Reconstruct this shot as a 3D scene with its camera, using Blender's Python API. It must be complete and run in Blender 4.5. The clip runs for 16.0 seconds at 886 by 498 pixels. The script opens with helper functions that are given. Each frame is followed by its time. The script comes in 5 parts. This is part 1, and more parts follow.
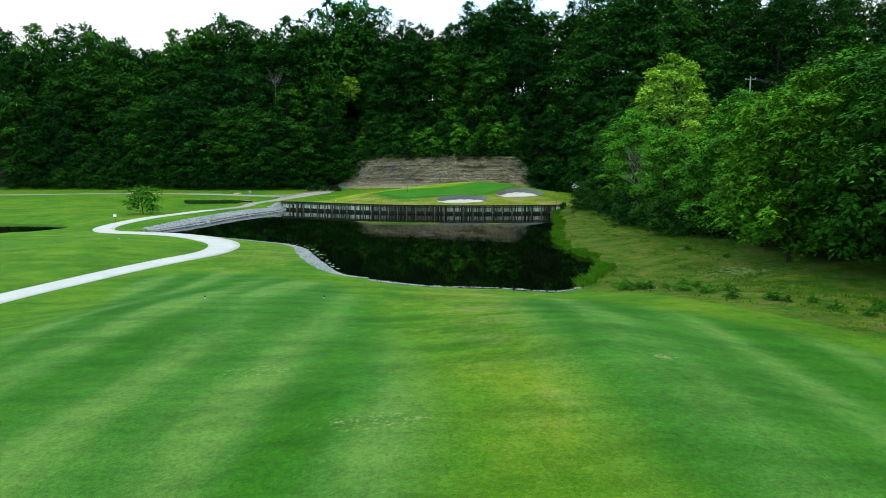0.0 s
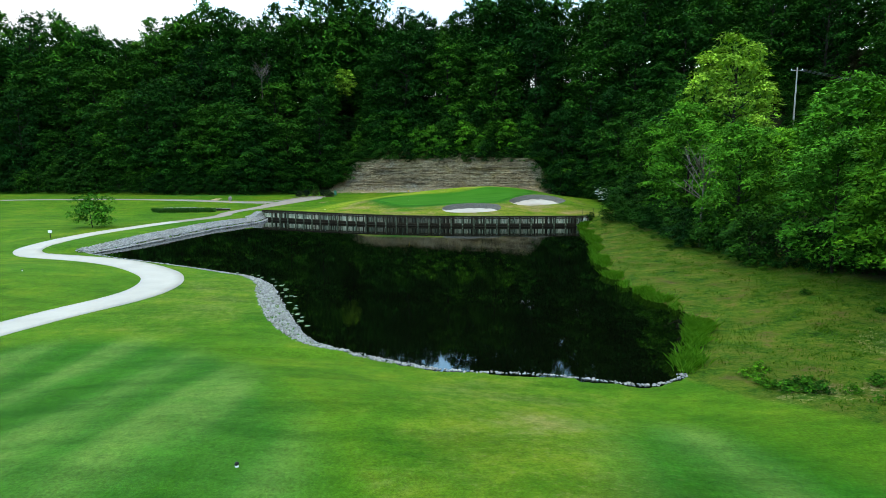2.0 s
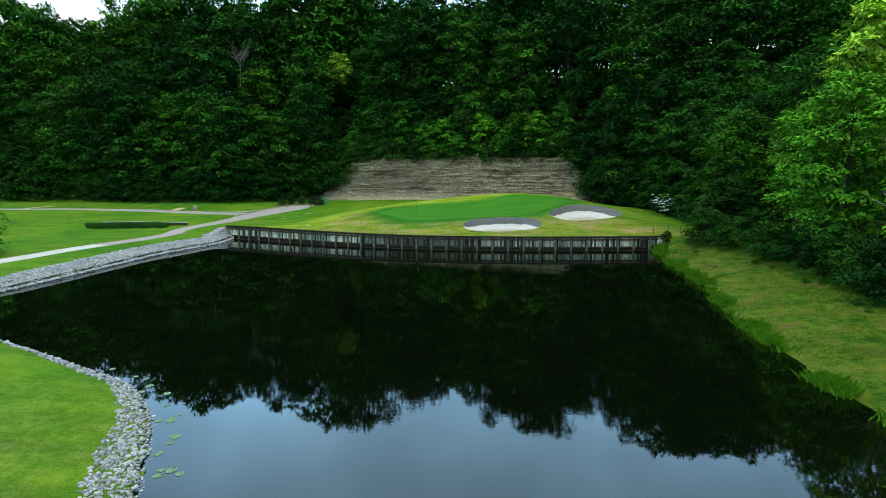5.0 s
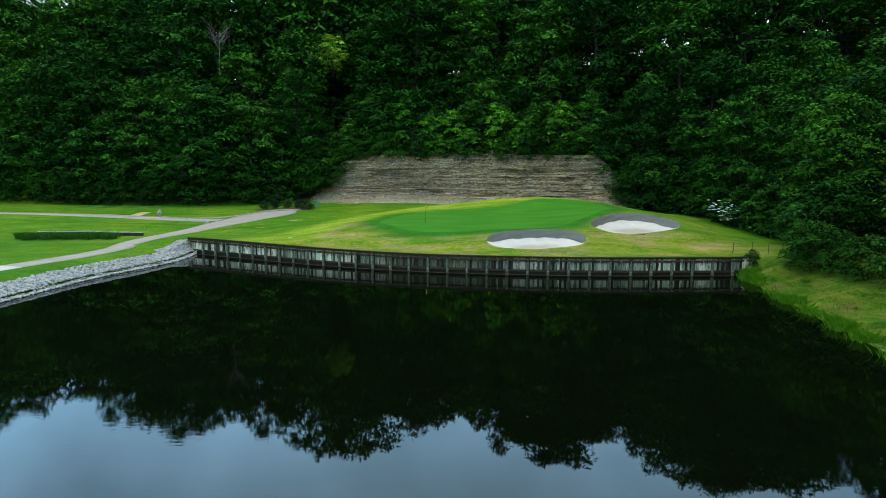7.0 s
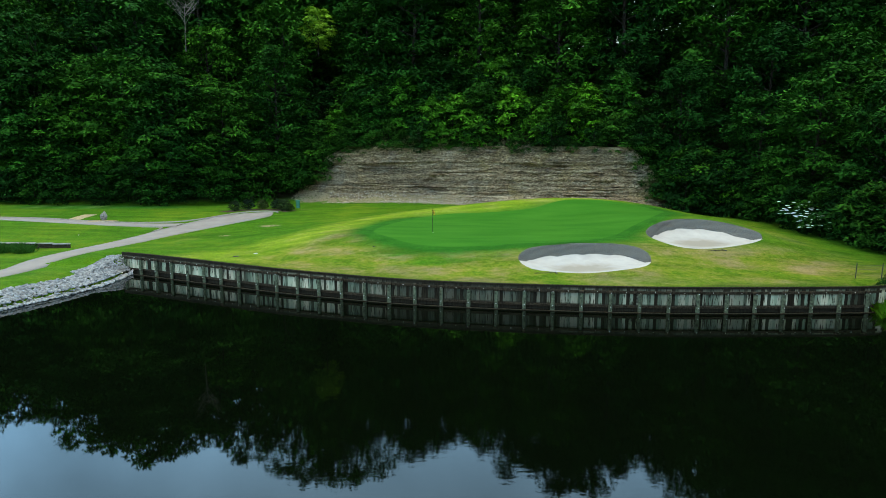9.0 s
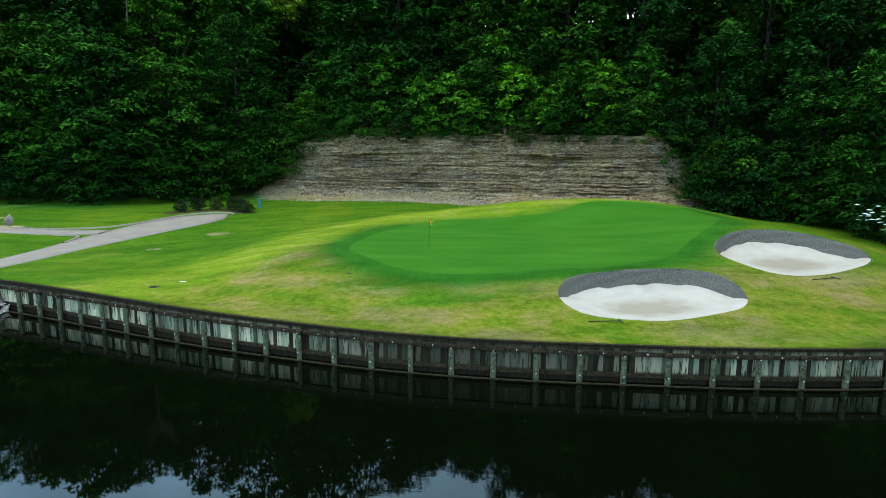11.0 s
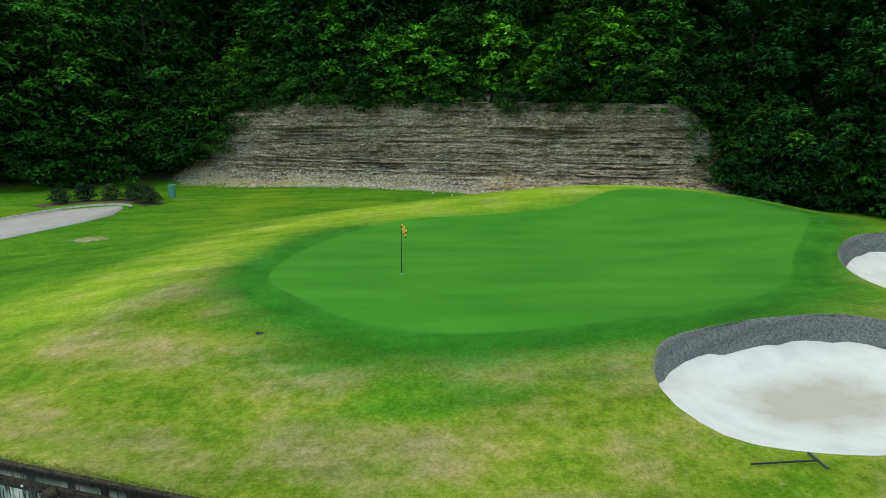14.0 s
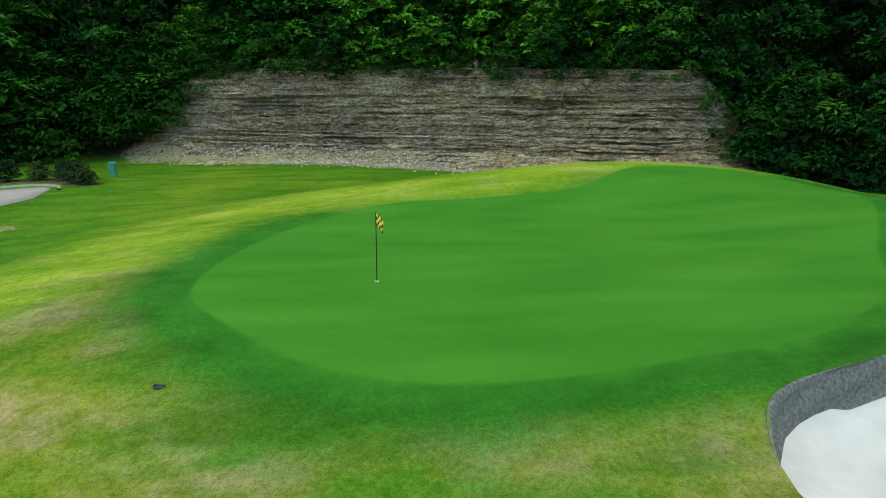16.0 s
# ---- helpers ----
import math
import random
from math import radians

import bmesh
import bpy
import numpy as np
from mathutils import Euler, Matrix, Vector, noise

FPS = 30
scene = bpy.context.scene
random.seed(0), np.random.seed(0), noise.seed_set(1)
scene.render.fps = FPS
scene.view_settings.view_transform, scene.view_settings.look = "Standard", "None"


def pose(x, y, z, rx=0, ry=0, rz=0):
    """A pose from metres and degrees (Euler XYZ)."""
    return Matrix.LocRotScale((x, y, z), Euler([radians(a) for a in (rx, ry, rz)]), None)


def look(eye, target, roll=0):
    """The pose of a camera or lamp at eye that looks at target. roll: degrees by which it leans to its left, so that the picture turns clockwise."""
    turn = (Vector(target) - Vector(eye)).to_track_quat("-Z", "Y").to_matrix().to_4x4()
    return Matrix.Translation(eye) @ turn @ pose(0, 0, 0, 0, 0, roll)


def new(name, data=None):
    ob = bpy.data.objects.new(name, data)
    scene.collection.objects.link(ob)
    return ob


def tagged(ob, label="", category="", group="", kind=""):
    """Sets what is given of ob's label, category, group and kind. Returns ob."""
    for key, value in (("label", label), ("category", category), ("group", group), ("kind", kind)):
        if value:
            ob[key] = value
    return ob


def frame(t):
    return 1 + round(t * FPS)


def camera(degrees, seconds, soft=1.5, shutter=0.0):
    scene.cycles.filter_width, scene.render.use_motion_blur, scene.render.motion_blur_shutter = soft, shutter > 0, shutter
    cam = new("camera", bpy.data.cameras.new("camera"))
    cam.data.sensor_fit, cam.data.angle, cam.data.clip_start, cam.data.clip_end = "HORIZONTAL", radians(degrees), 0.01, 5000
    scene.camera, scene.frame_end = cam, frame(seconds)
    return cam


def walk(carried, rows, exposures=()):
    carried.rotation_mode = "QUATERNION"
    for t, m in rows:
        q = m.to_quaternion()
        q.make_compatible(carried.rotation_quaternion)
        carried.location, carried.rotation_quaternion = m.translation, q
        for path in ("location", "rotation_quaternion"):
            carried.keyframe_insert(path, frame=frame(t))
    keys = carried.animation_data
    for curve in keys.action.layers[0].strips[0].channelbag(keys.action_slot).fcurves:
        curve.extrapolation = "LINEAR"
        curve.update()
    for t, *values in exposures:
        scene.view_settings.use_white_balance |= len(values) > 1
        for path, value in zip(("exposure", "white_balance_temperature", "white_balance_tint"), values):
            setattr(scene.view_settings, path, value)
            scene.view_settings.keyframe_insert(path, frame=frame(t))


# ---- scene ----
cam = camera(73.0, 16.0, soft=0.5)
# seconds, eye x, y, z, pitch, roll, yaw
PATH = [
    (0.0, 0.00, 0.00, 9.21, -7.98, -0.28, -0.00),
    (0.5, -0.21, 4.27, 9.39, -8.00, -0.24, 0.01),
    (1.0, -0.47, 8.50, 9.57, -8.02, -0.21, -0.02),
    (1.5, -0.76, 12.83, 9.74, -8.02, -0.22, -0.02),
    (2.0, -1.07, 17.19, 9.87, -8.03, -0.26, 0.01),
    (2.5, -1.31, 21.55, 9.96, -8.03, -0.32, 0.07),
    (3.0, -1.59, 25.90, 10.01, -8.06, -0.35, 0.16),
    (3.5, -2.00, 30.24, 10.06, -8.06, -0.37, 0.19),
    (4.0, -2.49, 34.61, 10.07, -8.01, -0.38, 0.23),
    (6.5, -5.16, 55.77, 9.93, -7.96, -0.07, -0.04),
    (7.0, -5.67, 59.94, 9.95, -8.09, -0.03, -0.12),
    (7.5, -6.20, 64.06, 9.95, -8.28, 0.02, -0.23),
    (8.0, -6.69, 68.06, 9.94, -8.45, 0.05, -0.40),
    (8.5, -7.09, 71.88, 9.90, -8.57, 0.07, -0.61),
    (9.0, -7.50, 75.65, 9.83, -8.67, 0.07, -0.94),
    (11.5, -8.71, 92.89, 9.86, -9.91, 0.39, -3.39),
    (12.0, -8.76, 95.77, 9.81, -10.25, 0.49, -3.97),
    (12.5, -8.75, 98.49, 9.68, -10.61, 0.54, -4.59),
    (13.0, -8.74, 100.95, 9.52, -10.93, 0.53, -5.26),
    (13.5, -8.67, 103.21, 9.35, -11.23, 0.47, -5.95),
    (14.0, -8.64, 105.24, 9.15, -11.57, 0.40, -6.62),
    (14.5, -8.56, 107.08, 8.94, -11.96, 0.35, -7.23),
    (15.0, -8.45, 108.72, 8.77, -12.47, 0.37, -7.74),
    (15.5, -8.33, 110.22, 8.62, -13.04, 0.43, -8.18),
    (16.0, -8.20, 111.65, 8.47, -13.65, 0.52, -8.59),
]
walk(cam, [(t, pose(x, y, z, 90 + pitch, 0, yaw) @ pose(0, 0, 0, 0, 0, roll)) for t, x, y, z, pitch, roll, yaw in PATH])

# ---- sky, sun and light ----
world = bpy.data.worlds.new("overcast_sky")
scene.world = world
world.use_nodes = True
wn, wl = world.node_tree.nodes, world.node_tree.links
sky = wn.new("ShaderNodeTexSky")
sky.sky_type, sky.sun_disc = "NISHITA", False
sky.sun_elevation, sky.sun_rotation = radians(76), radians(215)
coord = wn.new("ShaderNodeTexCoord")
cloud = wn.new("ShaderNodeTexNoise")
cloud.inputs["Scale"].default_value, cloud.inputs["Detail"].default_value = 2.4, 7
zed = wn.new("ShaderNodeSeparateXYZ")
veil = wn.new("ShaderNodeValToRGB")
stops = veil.color_ramp.elements
for pos, col in ((0.33, (0.6, 1.18, 1.74)), (0.6, (0.58, 0.92, 1.16))):
    stops.new(pos).color = (*col, 1)
stops[0].position, stops[0].color = 0.2, (0.5, 0.51, 0.52, 1)
stops[len(stops) - 1].color = (0.7, 0.6, 0.36, 1)
billow = wn.new("ShaderNodeMapRange")
billow.inputs["From Min"].default_value, billow.inputs["From Max"].default_value = 0.3, 0.7
billow.inputs["To Min"].default_value, billow.inputs["To Max"].default_value = 15.0, 38.0
scale = wn.new("ShaderNodeVectorMath")
scale.operation = "SCALE"
grey = wn.new("ShaderNodeMix")
grey.data_type = "RGBA"
grey.inputs["Factor"].default_value = 0.88
back = wn["Background"]
back.inputs["Strength"].default_value = 0.1
wl.new(coord.outputs["Generated"], cloud.inputs["Vector"])
wl.new(coord.outputs["Generated"], zed.inputs[0])
wl.new(zed.outputs["Z"], veil.inputs["Fac"])
wl.new(cloud.outputs["Fac"], billow.inputs["Value"])
wl.new(veil.outputs["Color"], scale.inputs[0])
wl.new(billow.outputs["Result"], scale.inputs["Scale"])
wl.new(sky.outputs["Color"], grey.inputs["A"])
wl.new(scale.outputs["Vector"], grey.inputs["B"])
wl.new(grey.outputs["Result"], back.inputs["Color"])
sun_data = bpy.data.lights.new("sun", "SUN")
sun_data.energy, sun_data.angle, sun_data.color = 0.86, radians(32), (1.0, 0.9, 0.7)
sun = new("sun", sun_data)
sun.matrix_world = look((-14, 40, 100), (0, 60, 0))
scene.view_settings.exposure = 0.0

# ---- materials ----


def mat(name, rough=0.9):
    m = bpy.data.materials.new(name)
    m.use_nodes = True
    b = m.node_tree.nodes["Principled BSDF"]
    b.inputs["Roughness"].default_value = rough
    b.inputs["Specular IOR Level"].default_value = 0.14
    return m, m.node_tree.nodes, m.node_tree.links, b


def noise_tex(n, l, scale, detail=4, vec=None, rough=0.55):
    t = n.new("ShaderNodeTexNoise")
    t.inputs["Scale"].default_value, t.inputs["Detail"].default_value, t.inputs["Roughness"].default_value = scale, detail, rough
    if vec:
        l.new(vec, t.inputs["Vector"])
    return t.outputs["Fac"]


def ramp(n, l, fac, *stops):
    r = n.new("ShaderNodeValToRGB")
    e = r.color_ramp.elements
    while len(e) < len(stops):
        e.new(0.5)
    for k, (p, c) in enumerate(stops):
        e[k].position = p
        e[k].color = (*c, 1) if isinstance(c, tuple) else (c, c, c, 1)
    l.new(fac, r.inputs["Fac"])
    return r.outputs["Color"]


def mix(n, l, fac, a, b, mode="MIX"):
    m = n.new("ShaderNodeMix")
    m.data_type, m.blend_type = "RGBA", mode
    for sock, v in (("Factor", fac), ("A", a), ("B", b)):
        if isinstance(v, tuple):
            m.inputs[sock].default_value = (*v, 1)
        elif isinstance(v, (int, float)):
            m.inputs[sock].default_value = v
        else:
            l.new(v, m.inputs[sock])
    return m.outputs["Result"]


def mrange(n, l, v, a, b, c=0.0, d=1.0):
    m = n.new("ShaderNodeMapRange")
    m.inputs["From Min"].default_value, m.inputs["From Max"].default_value = a, b
    m.inputs["To Min"].default_value, m.inputs["To Max"].default_value = c, d
    l.new(v, m.inputs["Value"])
    return m.outputs["Result"]


def attr(n, name):
    a = n.new("ShaderNodeAttribute")
    a.attribute_name = name
    return a.outputs["Fac"]


def place(n, l, scale=(1, 1, 1), turn=0.0):
    g = n.new("ShaderNodeNewGeometry")
    m = n.new("ShaderNodeMapping")
    m.inputs["Scale"].default_value = scale
    m.inputs["Rotation"].default_value = (0, 0, radians(turn))
    l.new(g.outputs["Position"], m.inputs["Vector"])
    return m.outputs["Vector"]


def bump(n, l, b, height, strength, distance):
    k = n.new("ShaderNodeBump")
    k.inputs["Strength"].default_value, k.inputs["Distance"].default_value = strength, distance
    l.new(height, k.inputs["Height"])
    l.new(k.outputs["Normal"], b.inputs["Normal"])


def simple(name, colour, rough=0.7, var=0.25, scale=6.0, bumps=0.0, metal=0.0):
    m, n, l, b = mat(name, rough)
    b.inputs["Metallic"].default_value = metal
    v = place(n, l)
    f = noise_tex(n, l, scale, 6, v)
    lo = tuple(c * (1 - var) for c in colour)
    hi = tuple(min(1, c * (1 + var)) for c in colour)
    l.new(ramp(n, l, f, (0.3, lo), (0.7, hi)), b.inputs["Base Color"])
    if bumps:
        bump(n, l, b, noise_tex(n, l, scale * 3, 5, v), bumps, 0.05)
    return m


def turf_material():
    m, n, l, b = mat("turf", 0.9)
    b.inputs["Specular IOR Level"].default_value = 0.05
    v = place(n, l)
    big = noise_tex(n, l, 0.085, 5, v)
    mid = noise_tex(n, l, 0.5, 5, v, 0.6)
    small = noise_tex(n, l, 2.2, 4, v, 0.6)
    fine = noise_tex(n, l, 9.0, 4, v, 0.7)
    blade = noise_tex(n, l, 38.0, 3, v, 0.7)
    rough_col = ramp(n, l, mix(n, l, 0.4, big, mid), (0.36, (0.034, 0.115, 0.004)), (0.5, (0.062, 0.148, 0.006)), (0.62, (0.1, 0.17, 0.008)))
    # mown strips fan out from the back of the tees
    strip = n.new("ShaderNodeTexWave")
    strip.inputs["Scale"].default_value, strip.inputs["Distortion"].default_value = 0.075, 2.6
    strip.inputs["Detail"].default_value, strip.inputs["Detail Scale"].default_value = 2.5, 0.3
    l.new(place(n, l, (1, 0.2, 1), turn=7.0), strip.inputs["Vector"])
    lay = mix(n, l, 0.66, strip.outputs["Fac"], mrange(n, l, noise_tex(n, l, 0.16, 4, place(n, l, (1.4, 0.35, 1), 7.0)), 0.25, 0.75))
    tee_col = ramp(n, l, lay, (0.28, (0.026, 0.108, 0.005)), (0.5, (0.042, 0.13, 0.014)), (0.72, (0.086, 0.172, 0.028)))
    tee_col = mix(n, l, mrange(n, l, mid, 0.5, 0.75, 0.0, 0.6), tee_col, (0.03, 0.145, 0.008))
    fringe = ramp(n, l, mid, (0.3, (0.014, 0.085, 0.006)), (0.7, (0.032, 0.135, 0.01)))
    sweep = noise_tex(n, l, 0.3, 4, place(n, l, (0.5, 1.7, 1), -28), 0.5)
    green_col = ramp(n, l, sweep, (0.35, (0.027, 0.122, 0.008)), (0.65, (0.042, 0.152, 0.012)))
    wild = ramp(n, l, mix(n, l, 0.5, mid, mix(n, l, 0.5, small, fine)), (0.38, (0.014, 0.052, 0.003)), (0.45, (0.036, 0.09, 0.005)), (0.53, (0.075, 0.11, 0.009)), (0.59, (0.09, 0.085, 0.022)), (0.66, (0.07, 0.052, 0.022)))
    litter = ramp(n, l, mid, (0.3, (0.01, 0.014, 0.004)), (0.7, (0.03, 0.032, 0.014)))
    blotch = noise_tex(n, l, 0.3, 4, place(n, l, (1, 1.5, 1), 20), 0.5)
    straw = ramp(n, l, mix(n, l, 0.3, blotch, small), (0.36, (0.075, 0.145, 0.006)), (0.46, (0.135, 0.172, 0.014)), (0.54, (0.185, 0.178, 0.038)), (0.62, (0.225, 0.186, 0.075)))
    lime = ramp(n, l, mix(n, l, 0.3, blotch, mid), (0.35, (0.125, 0.215, 0.008)), (0.5, (0.185, 0.255, 0.016)), (0.65, (0.24, 0.265, 0.045)))
    soil = ramp(n, l, fine, (0.3, (0.16, 0.12, 0.07)), (0.7, (0.36, 0.29, 0.17)))
    soft = n.new("ShaderNodeMath")
    soft.operation = "MULTIPLY_ADD"
    soft.inputs[1].default_value, soft.inputs[2].default_value = 1.6, -0.8
    l.new(mix(n, l, 0.4, mid, small), soft.inputs[0])

    def wobble(name, k):
        w = n.new("ShaderNodeMath")
        w.operation = "MULTIPLY_ADD"
        w.inputs[1].default_value = k
        l.new(soft.outputs[0], w.inputs[0])
        l.new(attr(n, name), w.inputs[2])
        return w.outputs[0]

    col = mix(n, l, mrange(n, l, wobble("dry", 0.55), 0.12, 0.95), rough_col, straw)
    col = mix(n, l, mrange(n, l, wobble("tee", 1.0), -1.0, 1.2), col, tee_col)
    near = mix(n, l, 1.0, mrange(n, l, attr(n, "green"), -8.0, -3.0), mrange(n, l, noise_tex(n, l, 0.3, 5, place(n, l, (0.55, 1.7, 1), 10), 0.6), 0.5, 0.66, 0.0, 0.75), "MULTIPLY")
    col = mix(n, l, near, col, (0.034, 0.145, 0.005))
    col = mix(n, l, mrange(n, l, wobble("green", 1.6), -3.2, -1.1), col, fringe)
    col = mix(n, l, mrange(n, l, wobble("lime", 0.35), 0.12, 0.9, 0.0, 0.85), col, lime)
    col = mix(n, l, mrange(n, l, attr(n, "green"), -0.08, 0.08), col, green_col)
    col = mix(n, l, mrange(n, l, wobble("wild", 0.4), 0.3, 0.7), col, wild)
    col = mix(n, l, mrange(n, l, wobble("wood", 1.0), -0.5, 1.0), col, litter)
    smooth = mrange(n, l, attr(n, "green"), -1.2, 0.3, 1.0, 0.12)
    for f, lo, hi in ((small, 0.86, 1.14), (fine, 0.72, 1.28), (blade, 0.66, 1.34)):
        tone = mix(n, l, smooth, (1, 1, 1), ramp(n, l, f, (0.3, lo), (0.7, hi)))
        col = mix(n, l, 1.0, col, tone, "MULTIPLY")
    sweepy = noise_tex(n, l, 0.42, 5, place(n, l, (0.4, 1.5, 1), 22), 0.6)
    col = mix(n, l, 1.0, col, mix(n, l, smooth, (1, 1, 1), ramp(n, l, sweepy, (0.34, (0.66, 0.74, 0.66)), (0.5, (0.95, 0.95, 0.95)), (0.66, (1.2, 1.1, 1.15)))), "MULTIPLY")
    fleck = mix(n, l, 1.0, mrange(n, l, noise_tex(n, l, 3.2, 6, place(n, l, (1, 1.6, 1)), 0.75), 0.57, 0.7), mrange(n, l, attr(n, "dry"), 0.1, 0.5), "MULTIPLY")
    col = mix(n, l, mix(n, l, 1.0, fleck, mrange(n, l, attr(n, "green"), -4.0, -2.5, 0.55, 0.0), "MULTIPLY"), col, (0.27, 0.235, 0.09))
    spot = n.new("ShaderNodeMath")
    spot.operation = "MULTIPLY"
    l.new(attr(n, "bare"), spot.inputs[0])
    l.new(mrange(n, l, mix(n, l, 0.6, small, fine), 0.4, 0.62, 0.25, 1.6), spot.inputs[1])
    col = mix(n, l, mrange(n, l, spot.outputs[0], 0.35, 0.7), col, soil)
    l.new(col, b.inputs["Base Color"])
    h = mix(n, l, smooth, (0.5, 0.5, 0.5), mix(n, l, 0.5, fine, blade))
    bump(n, l, b, h, 0.7, 0.08)
    return m


def leaf_material(name, dark, light, through_col, plain=False, tint=True):
    m, n, l, b = mat(name, 0.8)
    b.inputs["Specular IOR Level"].default_value = 0.04
    info = n.new("ShaderNodeObjectInfo")
    geo = n.new("ShaderNodeNewGeometry")
    leaf = ramp(n, l, geo.outputs["Random Per Island"], (0.0, dark), (0.55, tuple(a + 0.32 * (c - a) for a, c in zip(dark, light))), (1.0, light))
    tree = ramp(n, l, info.outputs["Random"], (0.0, (0.35, 0.5, 0.7)), (0.45, (0.75, 0.85, 0.8)), (0.85, (1.15, 1.1, 0.9)), (1.0, (1.65, 1.5, 0.9)))
    if not tint:
        tree = ramp(n, l, info.outputs["Random"], (0.0, (1, 1, 1)), (1.0, (1.05, 1.05, 1.05)))
    col = mix(n, l, 1.0, leaf, tree, "MULTIPLY")
    # lighter young tufts; value 0 darkens inner leaves as painted crown shade
    young = ramp(n, l, attr(n, "shoot_and_shade"), (0.0, (0.55, 0.6, 0.62)), (0.6, (0.95, 0.95, 0.95)), (1.0, (1.6, 1.5, 1.3)))
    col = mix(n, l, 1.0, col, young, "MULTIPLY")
    l.new(col, b.inputs["Base Color"])
    tr = n.new("ShaderNodeBsdfTranslucent")
    l.new(mix(n, l, 1.0, tree, through_col, "MULTIPLY"), tr.inputs["Color"])
    if plain:
        l.new(leaf, b.inputs["Base Color"])
        tr.inputs["Color"].default_value = (*through_col, 1)
        for k in list(tr.inputs["Color"].links):
            l.remove(k)
    ms = n.new("ShaderNodeMixShader")
    ms.inputs["Fac"].default_value = 0.3 if plain else 0.06
    l.new(b.outputs["BSDF"], ms.inputs[1])
    l.new(tr.outputs["BSDF"], ms.inputs[2])
    l.new(ms.outputs["Shader"], n["Material Output"].inputs["Surface"])
    return m


def water_material():
    m, n, l, b = mat("pond_water", 0.02)
    b.inputs["Base Color"].default_value = (0.0012, 0.0022, 0.0008, 1)
    b.inputs["IOR"].default_value = 1.36
    b.inputs["Specular IOR Level"].default_value = 0.5
    v = place(n, l)
    ripple = noise_tex(n, l, 2.2, 3, place(n, l, (1, 2.2, 1)), 0.5)
    where = mrange(n, l, noise_tex(n, l, 0.07, 2, v), 0.42, 0.62)
    bump(n, l, b, mix(n, l, where, (0.5, 0.5, 0.5), ripple), 0.035, 0.04)
    return m


def rock_material():
    m, n, l, b = mat("limestone", 0.9)
    b.inputs["Specular IOR Level"].default_value = 0.06
    v = place(n, l)
    bands = noise_tex(n, l, 1.0, 6, place(n, l, (0.3, 0.3, 2.1)), 0.78)
    beds = noise_tex(n, l, 1.0, 3, place(n, l, (0.035, 0.035, 0.75)), 0.5)
    patch = noise_tex(n, l, 0.3, 5, v)
    fine = noise_tex(n, l, 6.0, 7, place(n, l, (0.6, 0.6, 1.8)), 0.78)
    grit = noise_tex(n, l, 2.4, 8, place(n, l, (0.8, 0.8, 1.9)), 0.8)
    chips = noise_tex(n, l, 11.0, 3, place(n, l, (0.8, 0.8, 1.3)), 0.6)
    col = ramp(n, l, bands, (0.28, (0.055, 0.038, 0.021)), (0.43, (0.23, 0.168, 0.1)), (0.52, (0.335, 0.25, 0.152)), (0.62, (0.48, 0.375, 0.24)), (0.74, (0.21, 0.15, 0.09)))
    col = mix(n, l, mrange(n, l, beds, 0.52, 0.62, 0, 0.6), col, (0.13, 0.1, 0.066))
    col = mix(n, l, mrange(n, l, patch, 0.55, 0.68, 0, 0.55), col, (0.34, 0.25, 0.1))
    col = mix(n, l, mrange(n, l, patch, 0.44, 0.34, 0, 0.45), col, (0.33, 0.29, 0.23))
    col = mix(n, l, 1.0, col, ramp(n, l, fine, (0.36, 0.3), (0.64, 1.5)), "MULTIPLY")
    col = mix(n, l, 1.0, col, ramp(n, l, grit, (0.38, 0.35), (0.62, 1.45)), "MULTIPLY")
    col = mix(n, l, mrange(n, l, chips, 0.62, 0.7, 0, 0.65), col, (0.52, 0.44, 0.32))
    l.new(col, b.inputs["Base Color"])
    bump(n, l, b, mix(n, l, 0.5, fine, grit), 1.0, 0.4)
    return m


def stone_material(name, lo, hi):
    m, n, l, b = mat(name, 0.85)
    info = n.new("ShaderNodeObjectInfo")
    geo = n.new("ShaderNodeNewGeometry")
    add = n.new("ShaderNodeMath")
    add.operation = "FRACT"
    s = n.new("ShaderNodeMath")
    s.operation = "ADD"
    l.new(info.outputs["Random"], s.inputs[0])
    l.new(geo.outputs["Random Per Island"], s.inputs[1])
    l.new(s.outputs[0], add.inputs[0])
    col = ramp(n, l, add.outputs[0], (0.0, lo), (1.0, hi))
    f = noise_tex(n, l, 9.0, 5, place(n, l))
    col = mix(n, l, 1.0, col, ramp(n, l, f, (0.3, 0.75), (0.7, 1.15)), "MULTIPLY")
    l.new(col, b.inputs["Base Color"])
    bump(n, l, b, f, 0.5, 0.03)
    return m


